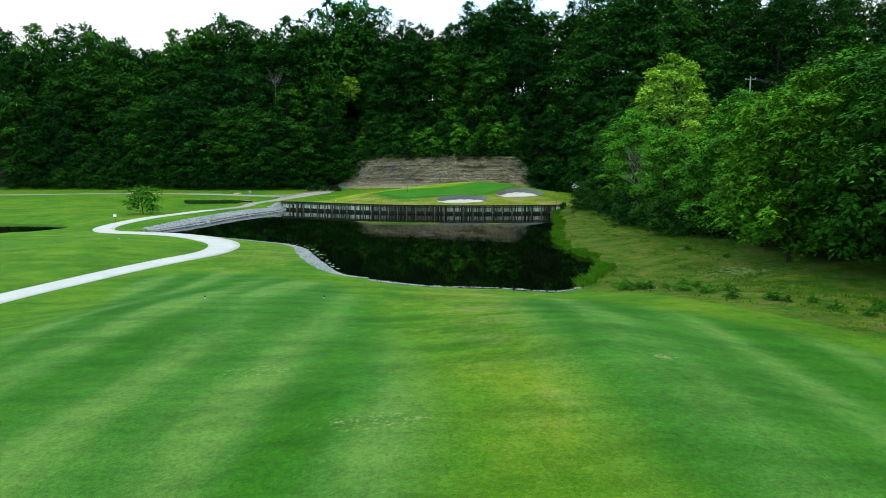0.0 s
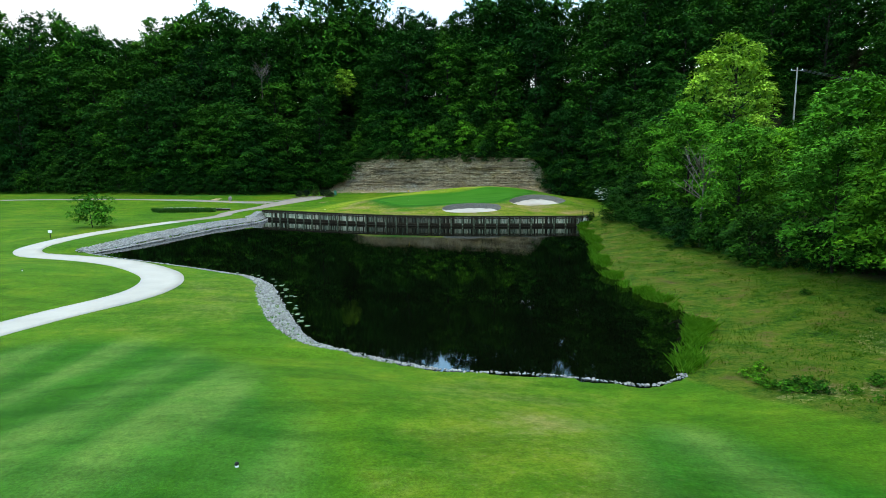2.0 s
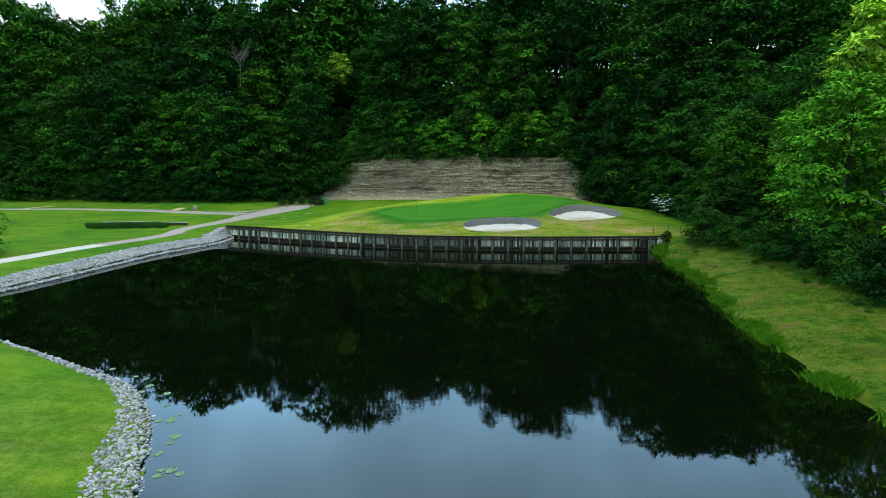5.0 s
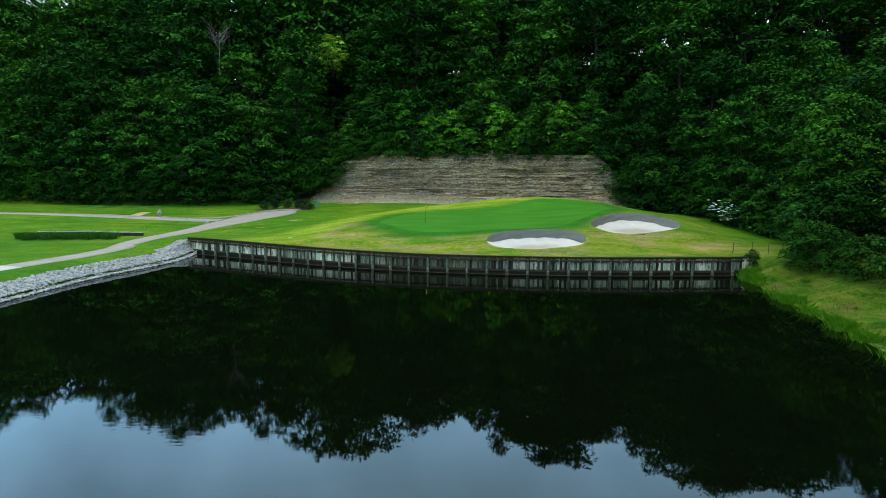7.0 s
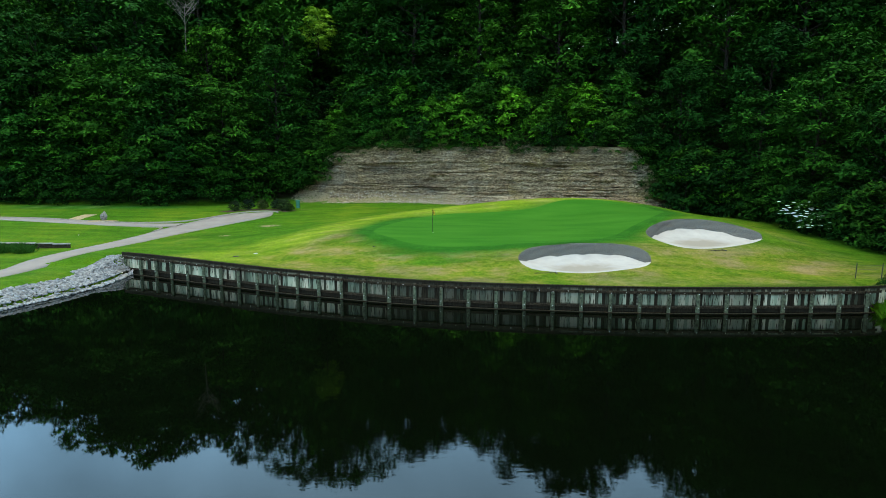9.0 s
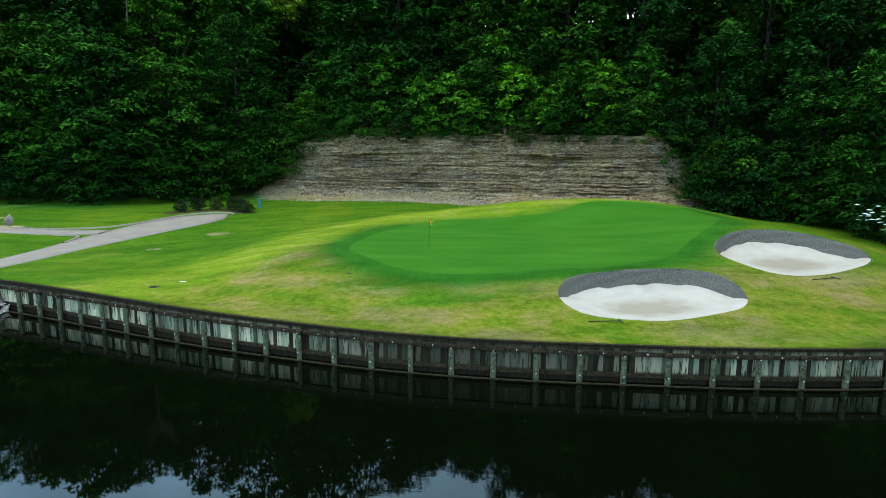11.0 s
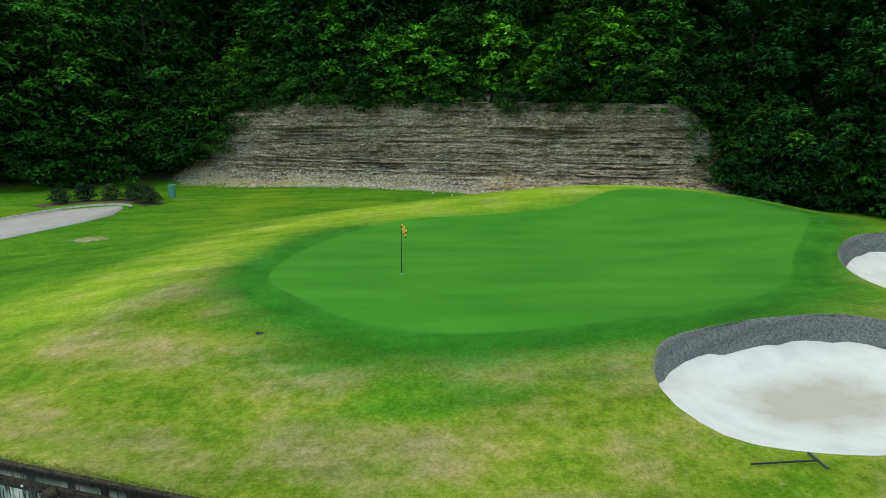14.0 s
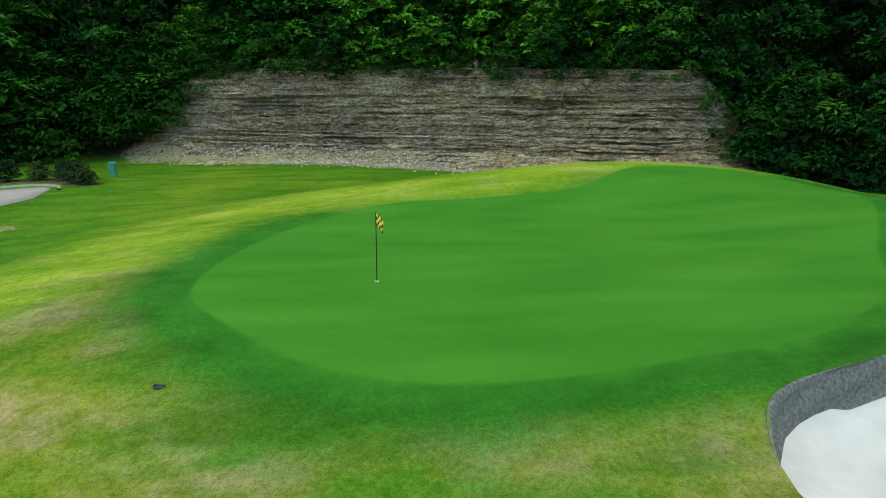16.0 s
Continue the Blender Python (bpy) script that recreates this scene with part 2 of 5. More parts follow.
def plank_material():
    m, n, l, b = mat("weathered_planks", 0.85)
    info = n.new("ShaderNodeObjectInfo")
    v = place(n, l, (9, 9, 0.7))
    grain = noise_tex(n, l, 1.6, 5, v, 0.65)
    age = noise_tex(n, l, 0.11, 2, place(n, l))
    dark = ramp(n, l, grain, (0.3, (0.004, 0.0035, 0.002)), (0.7, (0.028, 0.022, 0.013)))
    pale = ramp(n, l, info.outputs["Random"], (0.0, (0.15, 0.14, 0.09)), (0.35, (0.18, 0.24, 0.165)), (0.7, (0.4, 0.42, 0.3)), (1.0, (0.56, 0.51, 0.37)))
    zed = n.new("ShaderNodeSeparateXYZ")
    l.new(n.new("ShaderNodeNewGeometry").outputs["Position"], zed.inputs[0])
    band = mix(n, l, 1.0, mrange(n, l, zed.outputs["Z"], 0.4, 0.52), mrange(n, l, zed.outputs["Z"], 1.55, 1.2), "MULTIPLY")
    streak = noise_tex(n, l, 1.0, 4, place(n, l, (13, 13, 1.3)), 0.6)
    f = mix(n, l, 1.0, band, ramp(n, l, streak, (0.38, 0.0), (0.47, 1.0)), "MULTIPLY")
    f = mix(n, l, 1.0, f, ramp(n, l, info.outputs["Random"], (0.15, 0.0), (0.4, 1.0)), "MULTIPLY")
    bleached = mix(n, l, 1.0, mrange(n, l, zed.outputs["X"], -17, -9, 1.0, 0.2), mrange(n, l, zed.outputs["X"], -1, 5, 0.0, 0.75), "ADD")
    f = mix(n, l, 1.0, f, mix(n, l, 1.0, bleached, ramp(n, l, age, (0.36, 0.55), (0.5, 1.0)), "MULTIPLY"), "MULTIPLY")
    l.new(mix(n, l, f, dark, pale), b.inputs["Base Color"])
    bump(n, l, b, grain, 0.5, 0.02)
    return m


TURF, WATER, ROCK = turf_material(), water_material(), rock_material()
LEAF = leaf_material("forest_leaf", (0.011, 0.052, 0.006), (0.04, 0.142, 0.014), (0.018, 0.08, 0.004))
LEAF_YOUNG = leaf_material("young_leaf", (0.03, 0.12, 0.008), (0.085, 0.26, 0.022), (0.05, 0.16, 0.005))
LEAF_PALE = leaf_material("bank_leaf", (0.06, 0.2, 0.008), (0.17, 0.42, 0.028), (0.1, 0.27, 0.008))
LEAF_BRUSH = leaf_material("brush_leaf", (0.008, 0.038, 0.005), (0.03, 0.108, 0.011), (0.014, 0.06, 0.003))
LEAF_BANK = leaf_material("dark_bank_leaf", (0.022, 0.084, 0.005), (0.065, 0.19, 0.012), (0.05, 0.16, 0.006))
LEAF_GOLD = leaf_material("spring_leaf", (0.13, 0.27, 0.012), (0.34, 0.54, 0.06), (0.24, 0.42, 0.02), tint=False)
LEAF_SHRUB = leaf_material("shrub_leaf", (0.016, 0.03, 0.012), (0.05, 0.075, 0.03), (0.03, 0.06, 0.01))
REED = leaf_material("reed_leaf", (0.06, 0.2, 0.01), (0.19, 0.44, 0.03), (0.12, 0.34, 0.01), True)
GRASS_LEAF = leaf_material("tuft_grass", (0.03, 0.12, 0.02), (0.1, 0.27, 0.055), (0.07, 0.2, 0.03), True)
WEED_LEAF = leaf_material("weed_leaf", (0.03, 0.095, 0.004), (0.085, 0.165, 0.011), (0.05, 0.13, 0.005), True)
DEADWOOD = simple("dead_wood", (0.13, 0.115, 0.095), 0.95, 0.4, 4.0, 0.4)
BARK = simple("bark", (0.02, 0.017, 0.013), 0.95, 0.5, 4.0, 0.6)
CONCRETE = simple("path_concrete", (0.42, 0.388, 0.36), 0.85, 0.08, 0.5, 0.1)
CURB = simple("curb_concrete", (0.22, 0.2, 0.17), 0.9, 0.25, 3.0, 0.3)
ASPHALT = simple("grey_path", (0.26, 0.225, 0.205), 0.9, 0.1, 0.7, 0.1)
STONE = stone_material("riprap_limestone", (0.15, 0.147, 0.148), (0.4, 0.388, 0.38))
SCREE = stone_material("scree", (0.2, 0.16, 0.115), (0.52, 0.44, 0.335))
PLANK = plank_material()
TIMBER = simple("dark_timber", (0.03, 0.023, 0.014), 0.9, 0.85, 9.0, 0.8)
POST = simple("green_grey_post", (0.075, 0.088, 0.055), 0.85, 0.75, 7.0, 0.7)


def sand_material():
    m, n, l, b = mat("white_sand", 0.95)
    v = place(n, l)
    f = noise_tex(n, l, 1.1, 5, v)
    dry_col = ramp(n, l, f, (0.3, (0.4, 0.37, 0.345)), (0.7, (0.48, 0.445, 0.415)))
    damp = n.new("ShaderNodeMath")
    damp.operation = "MULTIPLY_ADD"
    damp.inputs[1].default_value = 0.7
    l.new(f, damp.inputs[0])
    l.new(attr(n, "floor"), damp.inputs[2])
    col = mix(n, l, mrange(n, l, damp.outputs[0], 0.72, 1.05), dry_col, (0.31, 0.27, 0.225))
    l.new(col, b.inputs["Base Color"])
    bump(n, l, b, noise_tex(n, l, 5.0, 5, v), 0.35, 0.06)
    return m


SAND = sand_material()
LINER = simple("bunker_face", (0.13, 0.126, 0.114), 0.95, 0.45, 12.0, 1.0)

# ---- small helpers ----


def obj_mesh(name, verts, faces, material, smooth=False):
    me = bpy.data.meshes.new(name)
    verts = np.asarray(verts, dtype=np.float32)
    if isinstance(faces, np.ndarray):
        k = faces.shape[1]
        me.vertices.add(len(verts))
        me.vertices.foreach_set("co", verts.ravel())
        me.loops.add(faces.size)
        me.loops.foreach_set("vertex_index", faces.astype(np.int32).ravel())
        me.polygons.add(len(faces))
        me.polygons.foreach_set("loop_start", np.arange(0, faces.size, k, dtype=np.int32))
        me.update(calc_edges=True)
    else:
        me.from_pydata(verts.tolist(), [], faces)
        me.update()
    me.materials.append(material)
    if smooth:
        me.polygons.foreach_set("use_smooth", np.ones(len(me.polygons), dtype=bool))
    return me


def thing(name, x, y, z, label, category, group="", kind=""):
    e = new(name)
    e.location = (x, y, z)
    e.empty_display_size = 0.3
    return tagged(e, label, category, group, kind)


def child(name, data, parent, label="", m=None):
    o = new(name, data)
    o.parent = parent
    if m is not None:
        o.matrix_basis = m
    return tagged(o, label)


def catmull(pts, step=1.0, closed=False):
    p = np.array(pts, float)
    n = len(p)
    out = []
    for i in range(n if closed else n - 1):
        a, b, c, d = (p[(i + k) % n] if closed else p[min(max(i + k, 0), n - 1)] for k in (-1, 0, 1, 2))
        m = max(2, int(np.linalg.norm(c - b) / step))
        for k in range(m):
            t = k / m
            out.append(0.5 * (2 * b + (c - a) * t + (2 * a - 5 * b + 4 * c - d) * t * t + (3 * b - a - 3 * c + d) * t ** 3))
    if not closed:
        out.append(p[-1])
    return np.array(out)


def seg_dist(x, y, poly, closed=True):
    """Distance to a polyline, and the nearest place on it. Far places take a coarser line."""
    if x.size > 1500 and len(poly) > 40:
        rough = poly[::6] if closed else np.concatenate([poly[:-1:6], poly[-1:]])
        d, nx, ny = seg_dist(x, y, rough, closed)
        close = d < 22
        if close.any():
            d[close], nx[close], ny[close] = seg_line(x[close], y[close], poly, closed)
        return d, nx, ny
    return seg_line(x, y, poly, closed)


def seg_line(x, y, poly, closed):
    best = np.full(x.shape, 1e9)
    nx, ny = np.zeros_like(x), np.zeros_like(x)
    n = len(poly)
    for i in range(n if closed else n - 1):
        a, b = poly[i], poly[(i + 1) % n]
        d = b - a
        t = np.clip(((x - a[0]) * d[0] + (y - a[1]) * d[1]) / max(d @ d, 1e-9), 0, 1)
        px, py = a[0] + t * d[0], a[1] + t * d[1]
        q = np.hypot(x - px, y - py)
        w = q < best
        best, nx, ny = np.where(w, q, best), np.where(w, px, nx), np.where(w, py, ny)
    return best, nx, ny


def inside(x, y, poly):
    r = np.zeros(x.shape, bool)
    box = (x >= poly[:, 0].min()) & (x <= poly[:, 0].max()) & (y >= poly[:, 1].min()) & (y <= poly[:, 1].max())
    r[box] = inside_box(x[box], y[box], poly)
    return r


def inside_box(x, y, poly):
    r = np.zeros(x.shape, bool)
    n = len(poly)
    for i in range(n):
        (x1, y1), (x2, y2) = poly[i], poly[(i + 1) % n]
        if y1 == y2:
            continue
        r ^= ((y1 > y) != (y2 > y)) & (x < (x2 - x1) * (y - y1) / (y2 - y1) + x1)
    return r


def signed(x, y, poly):
    """Positive inside."""
    d, _, _ = seg_dist(x, y, poly)
    return np.where(inside(x, y, poly), d, -d)


def sstep(v, a, b):
    t = np.clip((v - a) / (b - a), 0, 1)
    return t * t * (3 - 2 * t)


def fbm(x, y, scale, seed=0):
    r = np.random.RandomState(seed)
    out = np.zeros(np.shape(x))
    for k in range(6):
        a, ph, f = r.uniform(0, 2 * np.pi), r.uniform(0, 6.28), (0.7 + 0.5 * k) / scale
        out = out + np.sin((x * np.cos(a) + y * np.sin(a)) * f * 2.2 + ph + 1.3 * np.sin((x * np.sin(a) - y * np.cos(a)) * f * 1.7 + ph)) / (1 + 0.5 * k)
    return out / 3


# ---- plan of the place ----
WALL = catmull([(22.10, 113.50), (20.40, 113.00), (11.40, 112.90), (6.00, 113.10), (0.50, 113.75), (-4.90, 114.60), (-10.20, 115.90), (-15.30, 117.80), (-19.30, 119.50), (-24.90, 122.30), (-30.90, 125.40), (-33.50, 126.60), (-34.35, 127.05)], 0.6)
NEAR_SHORE = catmull([(-41.5, 84.5), (-37.0, 81.3), (-28.5, 76.3), (-21.1, 71.6), (-18.4, 69.8), (-15.4, 66.0), (-12.9, 59.8), (-11.1, 55.5), (-9.4, 51.5), (-7.7, 49.0), (-5.0, 47.4), (-1.0, 45.2), (4.0, 44.4), (8.3, 43.0), (10.3, 44.5)], 1.0)
EAST_SHORE = catmull([(10.3, 44.5), (13.0, 50.0), (14.6, 54.0), (14.6, 58.0), (14.0, 63.0), (13.7, 69.0), (16.0, 84.0), (18.0, 92.0), (19.6, 104.0), (20.8, 111.2), (22.0, 113.2)], 1.5)
FAR_SHORE = catmull([(-33.6, 126.3), (-33.4, 122.5), (-34.0, 119.0), (-35.7, 114.5), (-37.0, 110.0), (-38.7, 98.0), (-40.5, 88.0), (-41.5, 84.5)], 1.0)
POND = np.concatenate([NEAR_SHORE[:-1], EAST_SHORE[:-1], WALL[:-1], FAR_SHORE[:-1]])
POND_WEST = catmull([(-58, 88), (-64, 82), (-80, 78), (-110, 84), (-112, 96), (-84, 99), (-66, 97), (-59, 93)], 3.0, True)
HILL = np.array([(-320, 205), (-200, 190), (-110, 178), (-70, 170), (-48, 168), (-33, 176), (22, 158), (34, 150), (60, 142), (100, 122), (200, 70), (320, 0)], float)
GREEN = catmull([(-12.8, 128.6), (-11.6, 126.3), (-9.1, 123.9), (-5.7, 122.8), (-1.2, 123.0), (2.5, 123.7), (5.4, 125.2), (8.3, 127.3), (10.4, 130.0), (15.0, 135.2), (16.8, 139.0), (14.0, 143.2), (8.0, 143.8), (3.0, 141.0), (-2.4, 140.3), (-6.7, 140.2), (-10.5, 136.8), (-12.4, 132.5)], 0.6, True)
BUNKER_A = catmull([(-1.15, 119.7), (-0.4, 121.05), (0.55, 121.7), (2.7, 122.25), (5.0, 122.7), (6.8, 122.95), (8.3, 122.2), (8.95, 120.5), (8.4, 118.6), (7.0, 117.5), (3.6, 116.4), (1.2, 116.6), (-0.2, 117.1), (-0.8, 117.75), (-1.15, 118.6)], 0.5, True)
BUNKER_B = catmull([(11.0, 126.6), (12.6, 130.0), (15.5, 131.8), (19.2, 131.2), (21.5, 129.0), (21.0, 126.6), (19.0, 124.7), (15.1, 122.9), (12.2, 123.0)], 0.5, True)
CLIFF_A, CLIFF_B = np.array((-30.0, 179.6)), np.array((25.0, 158.0))
SIDE = (CLIFF_B - CLIFF_A) / np.linalg.norm(CLIFF_B - CLIFF_A)
FACE = np.array((SIDE[1], -SIDE[0]))


def bell(x, y, cx, cy, rx, ry):
    return np.exp(-((x - cx) / rx) ** 2 - ((y - cy) / ry) ** 2)


def plateau(x, y, cx, cy, rx, ry, soft):
    q = np.sqrt(((x - cx) / rx) ** 2 + ((y - cy) / ry) ** 2)
    return 1 - sstep(q, 1 - soft, 1 + soft)


TEE_A = (-6.5, 11.0, 24.0, 7.6, -0.27, 0.963)
TEE_B = (12.5, 16.0, 15.5, 6.2, -0.35, 0.937)


MOWN_A = catmull([(-24.5, 47.6), (-19.5, 49.3), (-15.7, 48.0), (-11.6, 45.0), (-8.0, 39.7), (-5.6, 35.1), (-3.9, 30.7), (-1.7, 22.2), (-0.6, 17.7), (0, 10), (-1, -2), (-6, -14), (-14, -14), (-17, 0), (-18, 15), (-19.5, 26), (-21, 36), (-24, 44)], 1.5, True)
MOWN_B = catmull([(10.5, 31.8), (9.5, 34.3), (7.9, 36.4), (5.9, 37.0), (4.3, 35.4), (3.4, 31.4), (3.3, 27), (3.6, 21), (3.9, 14), (4.5, 4), (8, -6), (20, -4), (22, 10), (19, 18), (15.6, 24.8), (13.3, 28.5)], 1.5, True)
MOWN_C = catmull([(-69, 167), (-60, 168), (-48, 166.5), (-43.5, 164.8), (-47, 162.6), (-56, 161.8), (-68, 163)], 1.5, True)


def oval(x, y, tee):
    """About the distance in from the rim of a long mown tee."""
    cx, cy, a, b, ux, uy = tee
    u, v = (x - cx) * ux + (y - cy) * uy, (x - cx) * uy - (y - cy) * ux
    return (1 - (np.abs(u / a) ** 3 + np.abs(v / b) ** 3) ** (1 / 3)) * b


def wall_top(x):
    return 1.62 + 0.14 * sstep(-x, 5, 30)


def land(x, y):
    """Height of the dry land, as if there were no ponds."""
    z = 0.5 + 0.6 * sstep(y, 80, 100) + 1.5 * sstep(y, 112, 168)
    z = z + 1.5 * plateau(x, y, -8, 8, 18, 33, 0.3)
    z = z + 1.2 * plateau(x, y, 18, 8, 20, 30, 0.35) + 0.35 * sstep(oval(x, y, TEE_A), -2, 3) + 0.4 * sstep(oval(x, y, TEE_B), -2, 3)
    z = z + 0.75 * bell(x, y, -38, 65, 8, 9)
    z = z + 1.65 * plateau(x, y, -1, 131, 21, 16, 0.45)
    z = z + 2.3 * bell(x, y, 10, 146, 14, 5.5) + 0.9 * bell(x, y, 17, 136, 7, 9) + 1.0 * bell(x, y, 22, 131, 8, 11)
    z = z - 0.3 * bell(x, y, -40, 140, 10, 12) - 0.3 * bell(x, y, -50, 126, 14, 8)
    z = z + 0.5 * bell(x, y, -10, 146, 12, 4) + 0.3 * bell(x, y, -14, 126, 6, 6)
    z = z + 0.36 * bell(x, y, 3, 119.5, 7, 4.5) + 0.75 * bell(x, y, -4, 172, 15, 9)
    z = z + 0.1 * fbm(x, y, 22.0, 3)
    return z


def hill(x, y):
    d, _, _ = seg_dist(x, y, HILL, False)
    behind = y > np.interp(x, HILL[:, 0], HILL[:, 1])
    d = np.where(behind, d, 0)
    s = (x - CLIFF_A[0]) * SIDE[0] + (y - CLIFF_A[1]) * SIDE[1]
    along = sstep(s, -1, 10) * (1 - sstep(s, 53, 61))
    up = 0.78 * np.minimum(d, 34) - 0.1 * np.maximum(d - 38, 0)
    up = np.maximum(up, along * (7.6 * sstep(d, 2.0, 5.0) + 0.45 * np.minimum(d, 25)))
    return up * (1 + 0.12 * fbm(x, y, 40.0, 8)) * (1 + 0.3 * sstep(x, 15, 60)), d


def ground_parts(x, y):
    z = land(x, y)
    up, hd = hill(x, y)
    z = z + up
    # the east bank climbs gently below its trees
    z = z + 2.2 * sstep(x - 0.05 * (y - 60), 18, 40) * (1 - sstep(y, 112, 125)) * sstep(y, 30, 50)
    pd, px, py = seg_dist(x, y, POND)
    pin = inside(x, y, POND)
    dw, _, _ = seg_dist(x, y, WALL, False)
    df, _, _ = seg_dist(x, y, FAR_SHORE, False)
    dn, _, _ = seg_dist(x, y, NEAR_SHORE, False)
    width = np.where(df < dn, 3.4, 8.0)
    width = np.where((dn < df) & (x < -6) & (y > 47), 3.0 + 5 * sstep(dn, 0, 8), width)
    k = sstep(pd, -1.5, width)
    shore = -0.045 * (1 - k) + k * z
    wall = wall_top(x) + (z - wall_top(x)) * np.clip(dw / 9.0, 0, 1) ** 0.82
    near_wall = (dw <= pd + 0.02)
    blend = sstep(np.minimum(df, np.hypot(x - 22.0, y - 113.2)), 0.5, 3.0)
    zz = np.where(near_wall, wall * blend + shore * (1 - blend), shore)
    zz = np.where(pin, -0.02 - 0.5 * np.minimum(pd, 3), zz)
    wd = signed(x, y, POND_WEST)
    zz = np.where(wd > -5, zz * sstep(-wd, -0.5, 5) - 0.1 - 0.4 * np.clip(wd, 0, 2), zz)
    return zz, pd, pin, dw, hd


def ground(x, y):
    xs, ys, Z = GRID
    i, j = int(np.searchsorted(xs, x)) - 1, int(np.searchsorted(ys, y)) - 1
    u, v = (x - xs[i]) / (xs[i + 1] - xs[i]), (y - ys[j]) / (ys[j + 1] - ys[j])
    return float((Z[j, i] * (1 - u) + Z[j, i + 1] * u) * (1 - v) + (Z[j + 1, i] * (1 - u) + Z[j + 1, i + 1] * u) * v)


GRID = []


def lines(stops):
    out = []
    for (a, s), (b, _) in zip(stops[:-1], stops[1:]):
        n = max(1, round((b - a) / s))
        out += [a + (b - a) * i / n for i in range(n)]
    return np.array(out + [stops[-1][0]])


def build_ground():
    xs = lines([(-2500, 400), (-500, 60), (-160, 8), (-75, 1.5), (-46, 0.6), (26, 0.6), (45, 2.5), (120, 12), (500, 400), (2500, 0)])
    ys = lines([(-2000, 400), (-200, 20), (-20, 2.5), (8, 0.8), (112, 0.55), (150, 0.7), (170, 2.0), (260, 15), (500, 400), (3000, 0)])
    X, Y = np.meshgrid(xs, ys)
    X0, Y0 = X, Y
    X, Y = X.copy(), Y.copy()
    cut = np.zeros(X.shape, bool)

    def snap(line, closed, dead, cell):
        d, nx, ny = seg_dist(X, Y, line, closed)
        near = dead & (d < cell * 1.5)
        X[near], Y[near] = nx[near], ny[near]
        cut[dead & ~near] = True

    pin = inside(X, Y, POND)
    pd, _, _ = seg_dist(X, Y, POND)
    dw, _, _ = seg_dist(X, Y, WALL, False)
    edge = WALL + np.array((0.0, 0.0))
    facing = pin & (dw <= pd + 0.02)
    snap(edge, False, facing, 0.6)
    cut |= pin & ~facing & (dw < 1.0)
    cut |= pin & (pd > 2.5)
    for poly in (BUNKER_A, BUNKER_B):
        snap(poly, True, inside(X, Y, poly), 0.6)
    moved = ~cut
    snapped = moved & (inside(X0, Y0, BUNKER_A) | inside(X0, Y0, BUNKER_B) | (inside(X0, Y0, POND) & (dw <= pd + 0.02)))
    Z, pd, pin, dw, hd = ground_parts(X, Y)
    GRID.extend((xs, ys, Z))
    on_wall = (dw < 0.2) & moved & (X > -33)
    Z = np.where(on_wall, wall_top(X), Z)
    n, m = X.shape
    idx = np.arange(n * m).reshape(n, m)
    q = np.stack([idx[:-1, :-1], idx[:-1, 1:], idx[1:, 1:], idx[1:, :-1]], -1).reshape(-1, 4)
    bad = cut.ravel()[q].any(1) | snapped.ravel()[q].all(1)
    q = q[~bad]
    used = np.unique(q)
    remap = np.full(n * m, -1)
    remap[used] = np.arange(len(used))
    V = np.stack([X.ravel(), Y.ravel(), Z.ravel()], 1)[used]
    me = obj_mesh("ground", V, remap[q], TURF, True)
    x, y = V[:, 0], V[:, 1]
    g = signed(x, y, GREEN)
    tee = np.maximum.reduce([signed(x, y, MOWN_A), signed(x, y, MOWN_B), signed(x, y, MOWN_C)])
    south = ((x - 10.3) * 16.6 + (y - 42.6) * 7.7) / 18.3
    east = sstep(south, -0.6, 1.0) * sstep(x, 8.5, 11) * (1 - sstep(y, 112, 116))
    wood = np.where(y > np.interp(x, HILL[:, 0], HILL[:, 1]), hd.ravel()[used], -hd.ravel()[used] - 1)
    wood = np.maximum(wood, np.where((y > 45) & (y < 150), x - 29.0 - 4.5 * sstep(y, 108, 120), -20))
    ridge, _, _ = seg_dist(x, y, catmull([(-27, 123.5), (-22.6, 127.2), (-19.8, 130.3), (-18.3, 132.5), (-17.0, 136.1), (-15.0, 140.1), (-11.5, 142.3), (-5.4, 142.9), (0, 143.3), (5, 145.2), (10, 146.4), (14, 146)], 1.0), False)
    lime = 1 - sstep(ridge, 0.4, 4.8 + 0.08 * np.clip(140 - y, 0, 20))
    dry = 0.45 * bell(x, y, -16, 119, 15, 6) + 0.45 * bell(x, y, -3, 119, 6, 4) + 0.85 * bell(x, y, -17, 124, 7, 4.5) + 0.7 * bell(x, y, -14.5, 129, 3.5, 5) + 0.8 * bell(x, y, 0, 117.5, 28, 4.5) + 0.2 * bell(x, y, 2, 148, 16, 4) + 0.75 * bell(x, y, 18.5, 120, 9, 5) + 0.7 * bell(x, y, 11, 124, 2.5, 5) + 0.6 * bell(x, y, 24, 134, 3, 8) + 0.7 * np.exp(-(seg_dist(x, y, WALL, False)[0] / 0.5) ** 2) + 0.35 * bell(x, y, -18, 60, 6, 12) + 0.15 * bell(x, y, -33, 137, 5, 8) + 0.4 * bell(x, y, 1.5, 36, 4, 10) + 0.25 * bell(x, y, 3, 20, 3, 14)
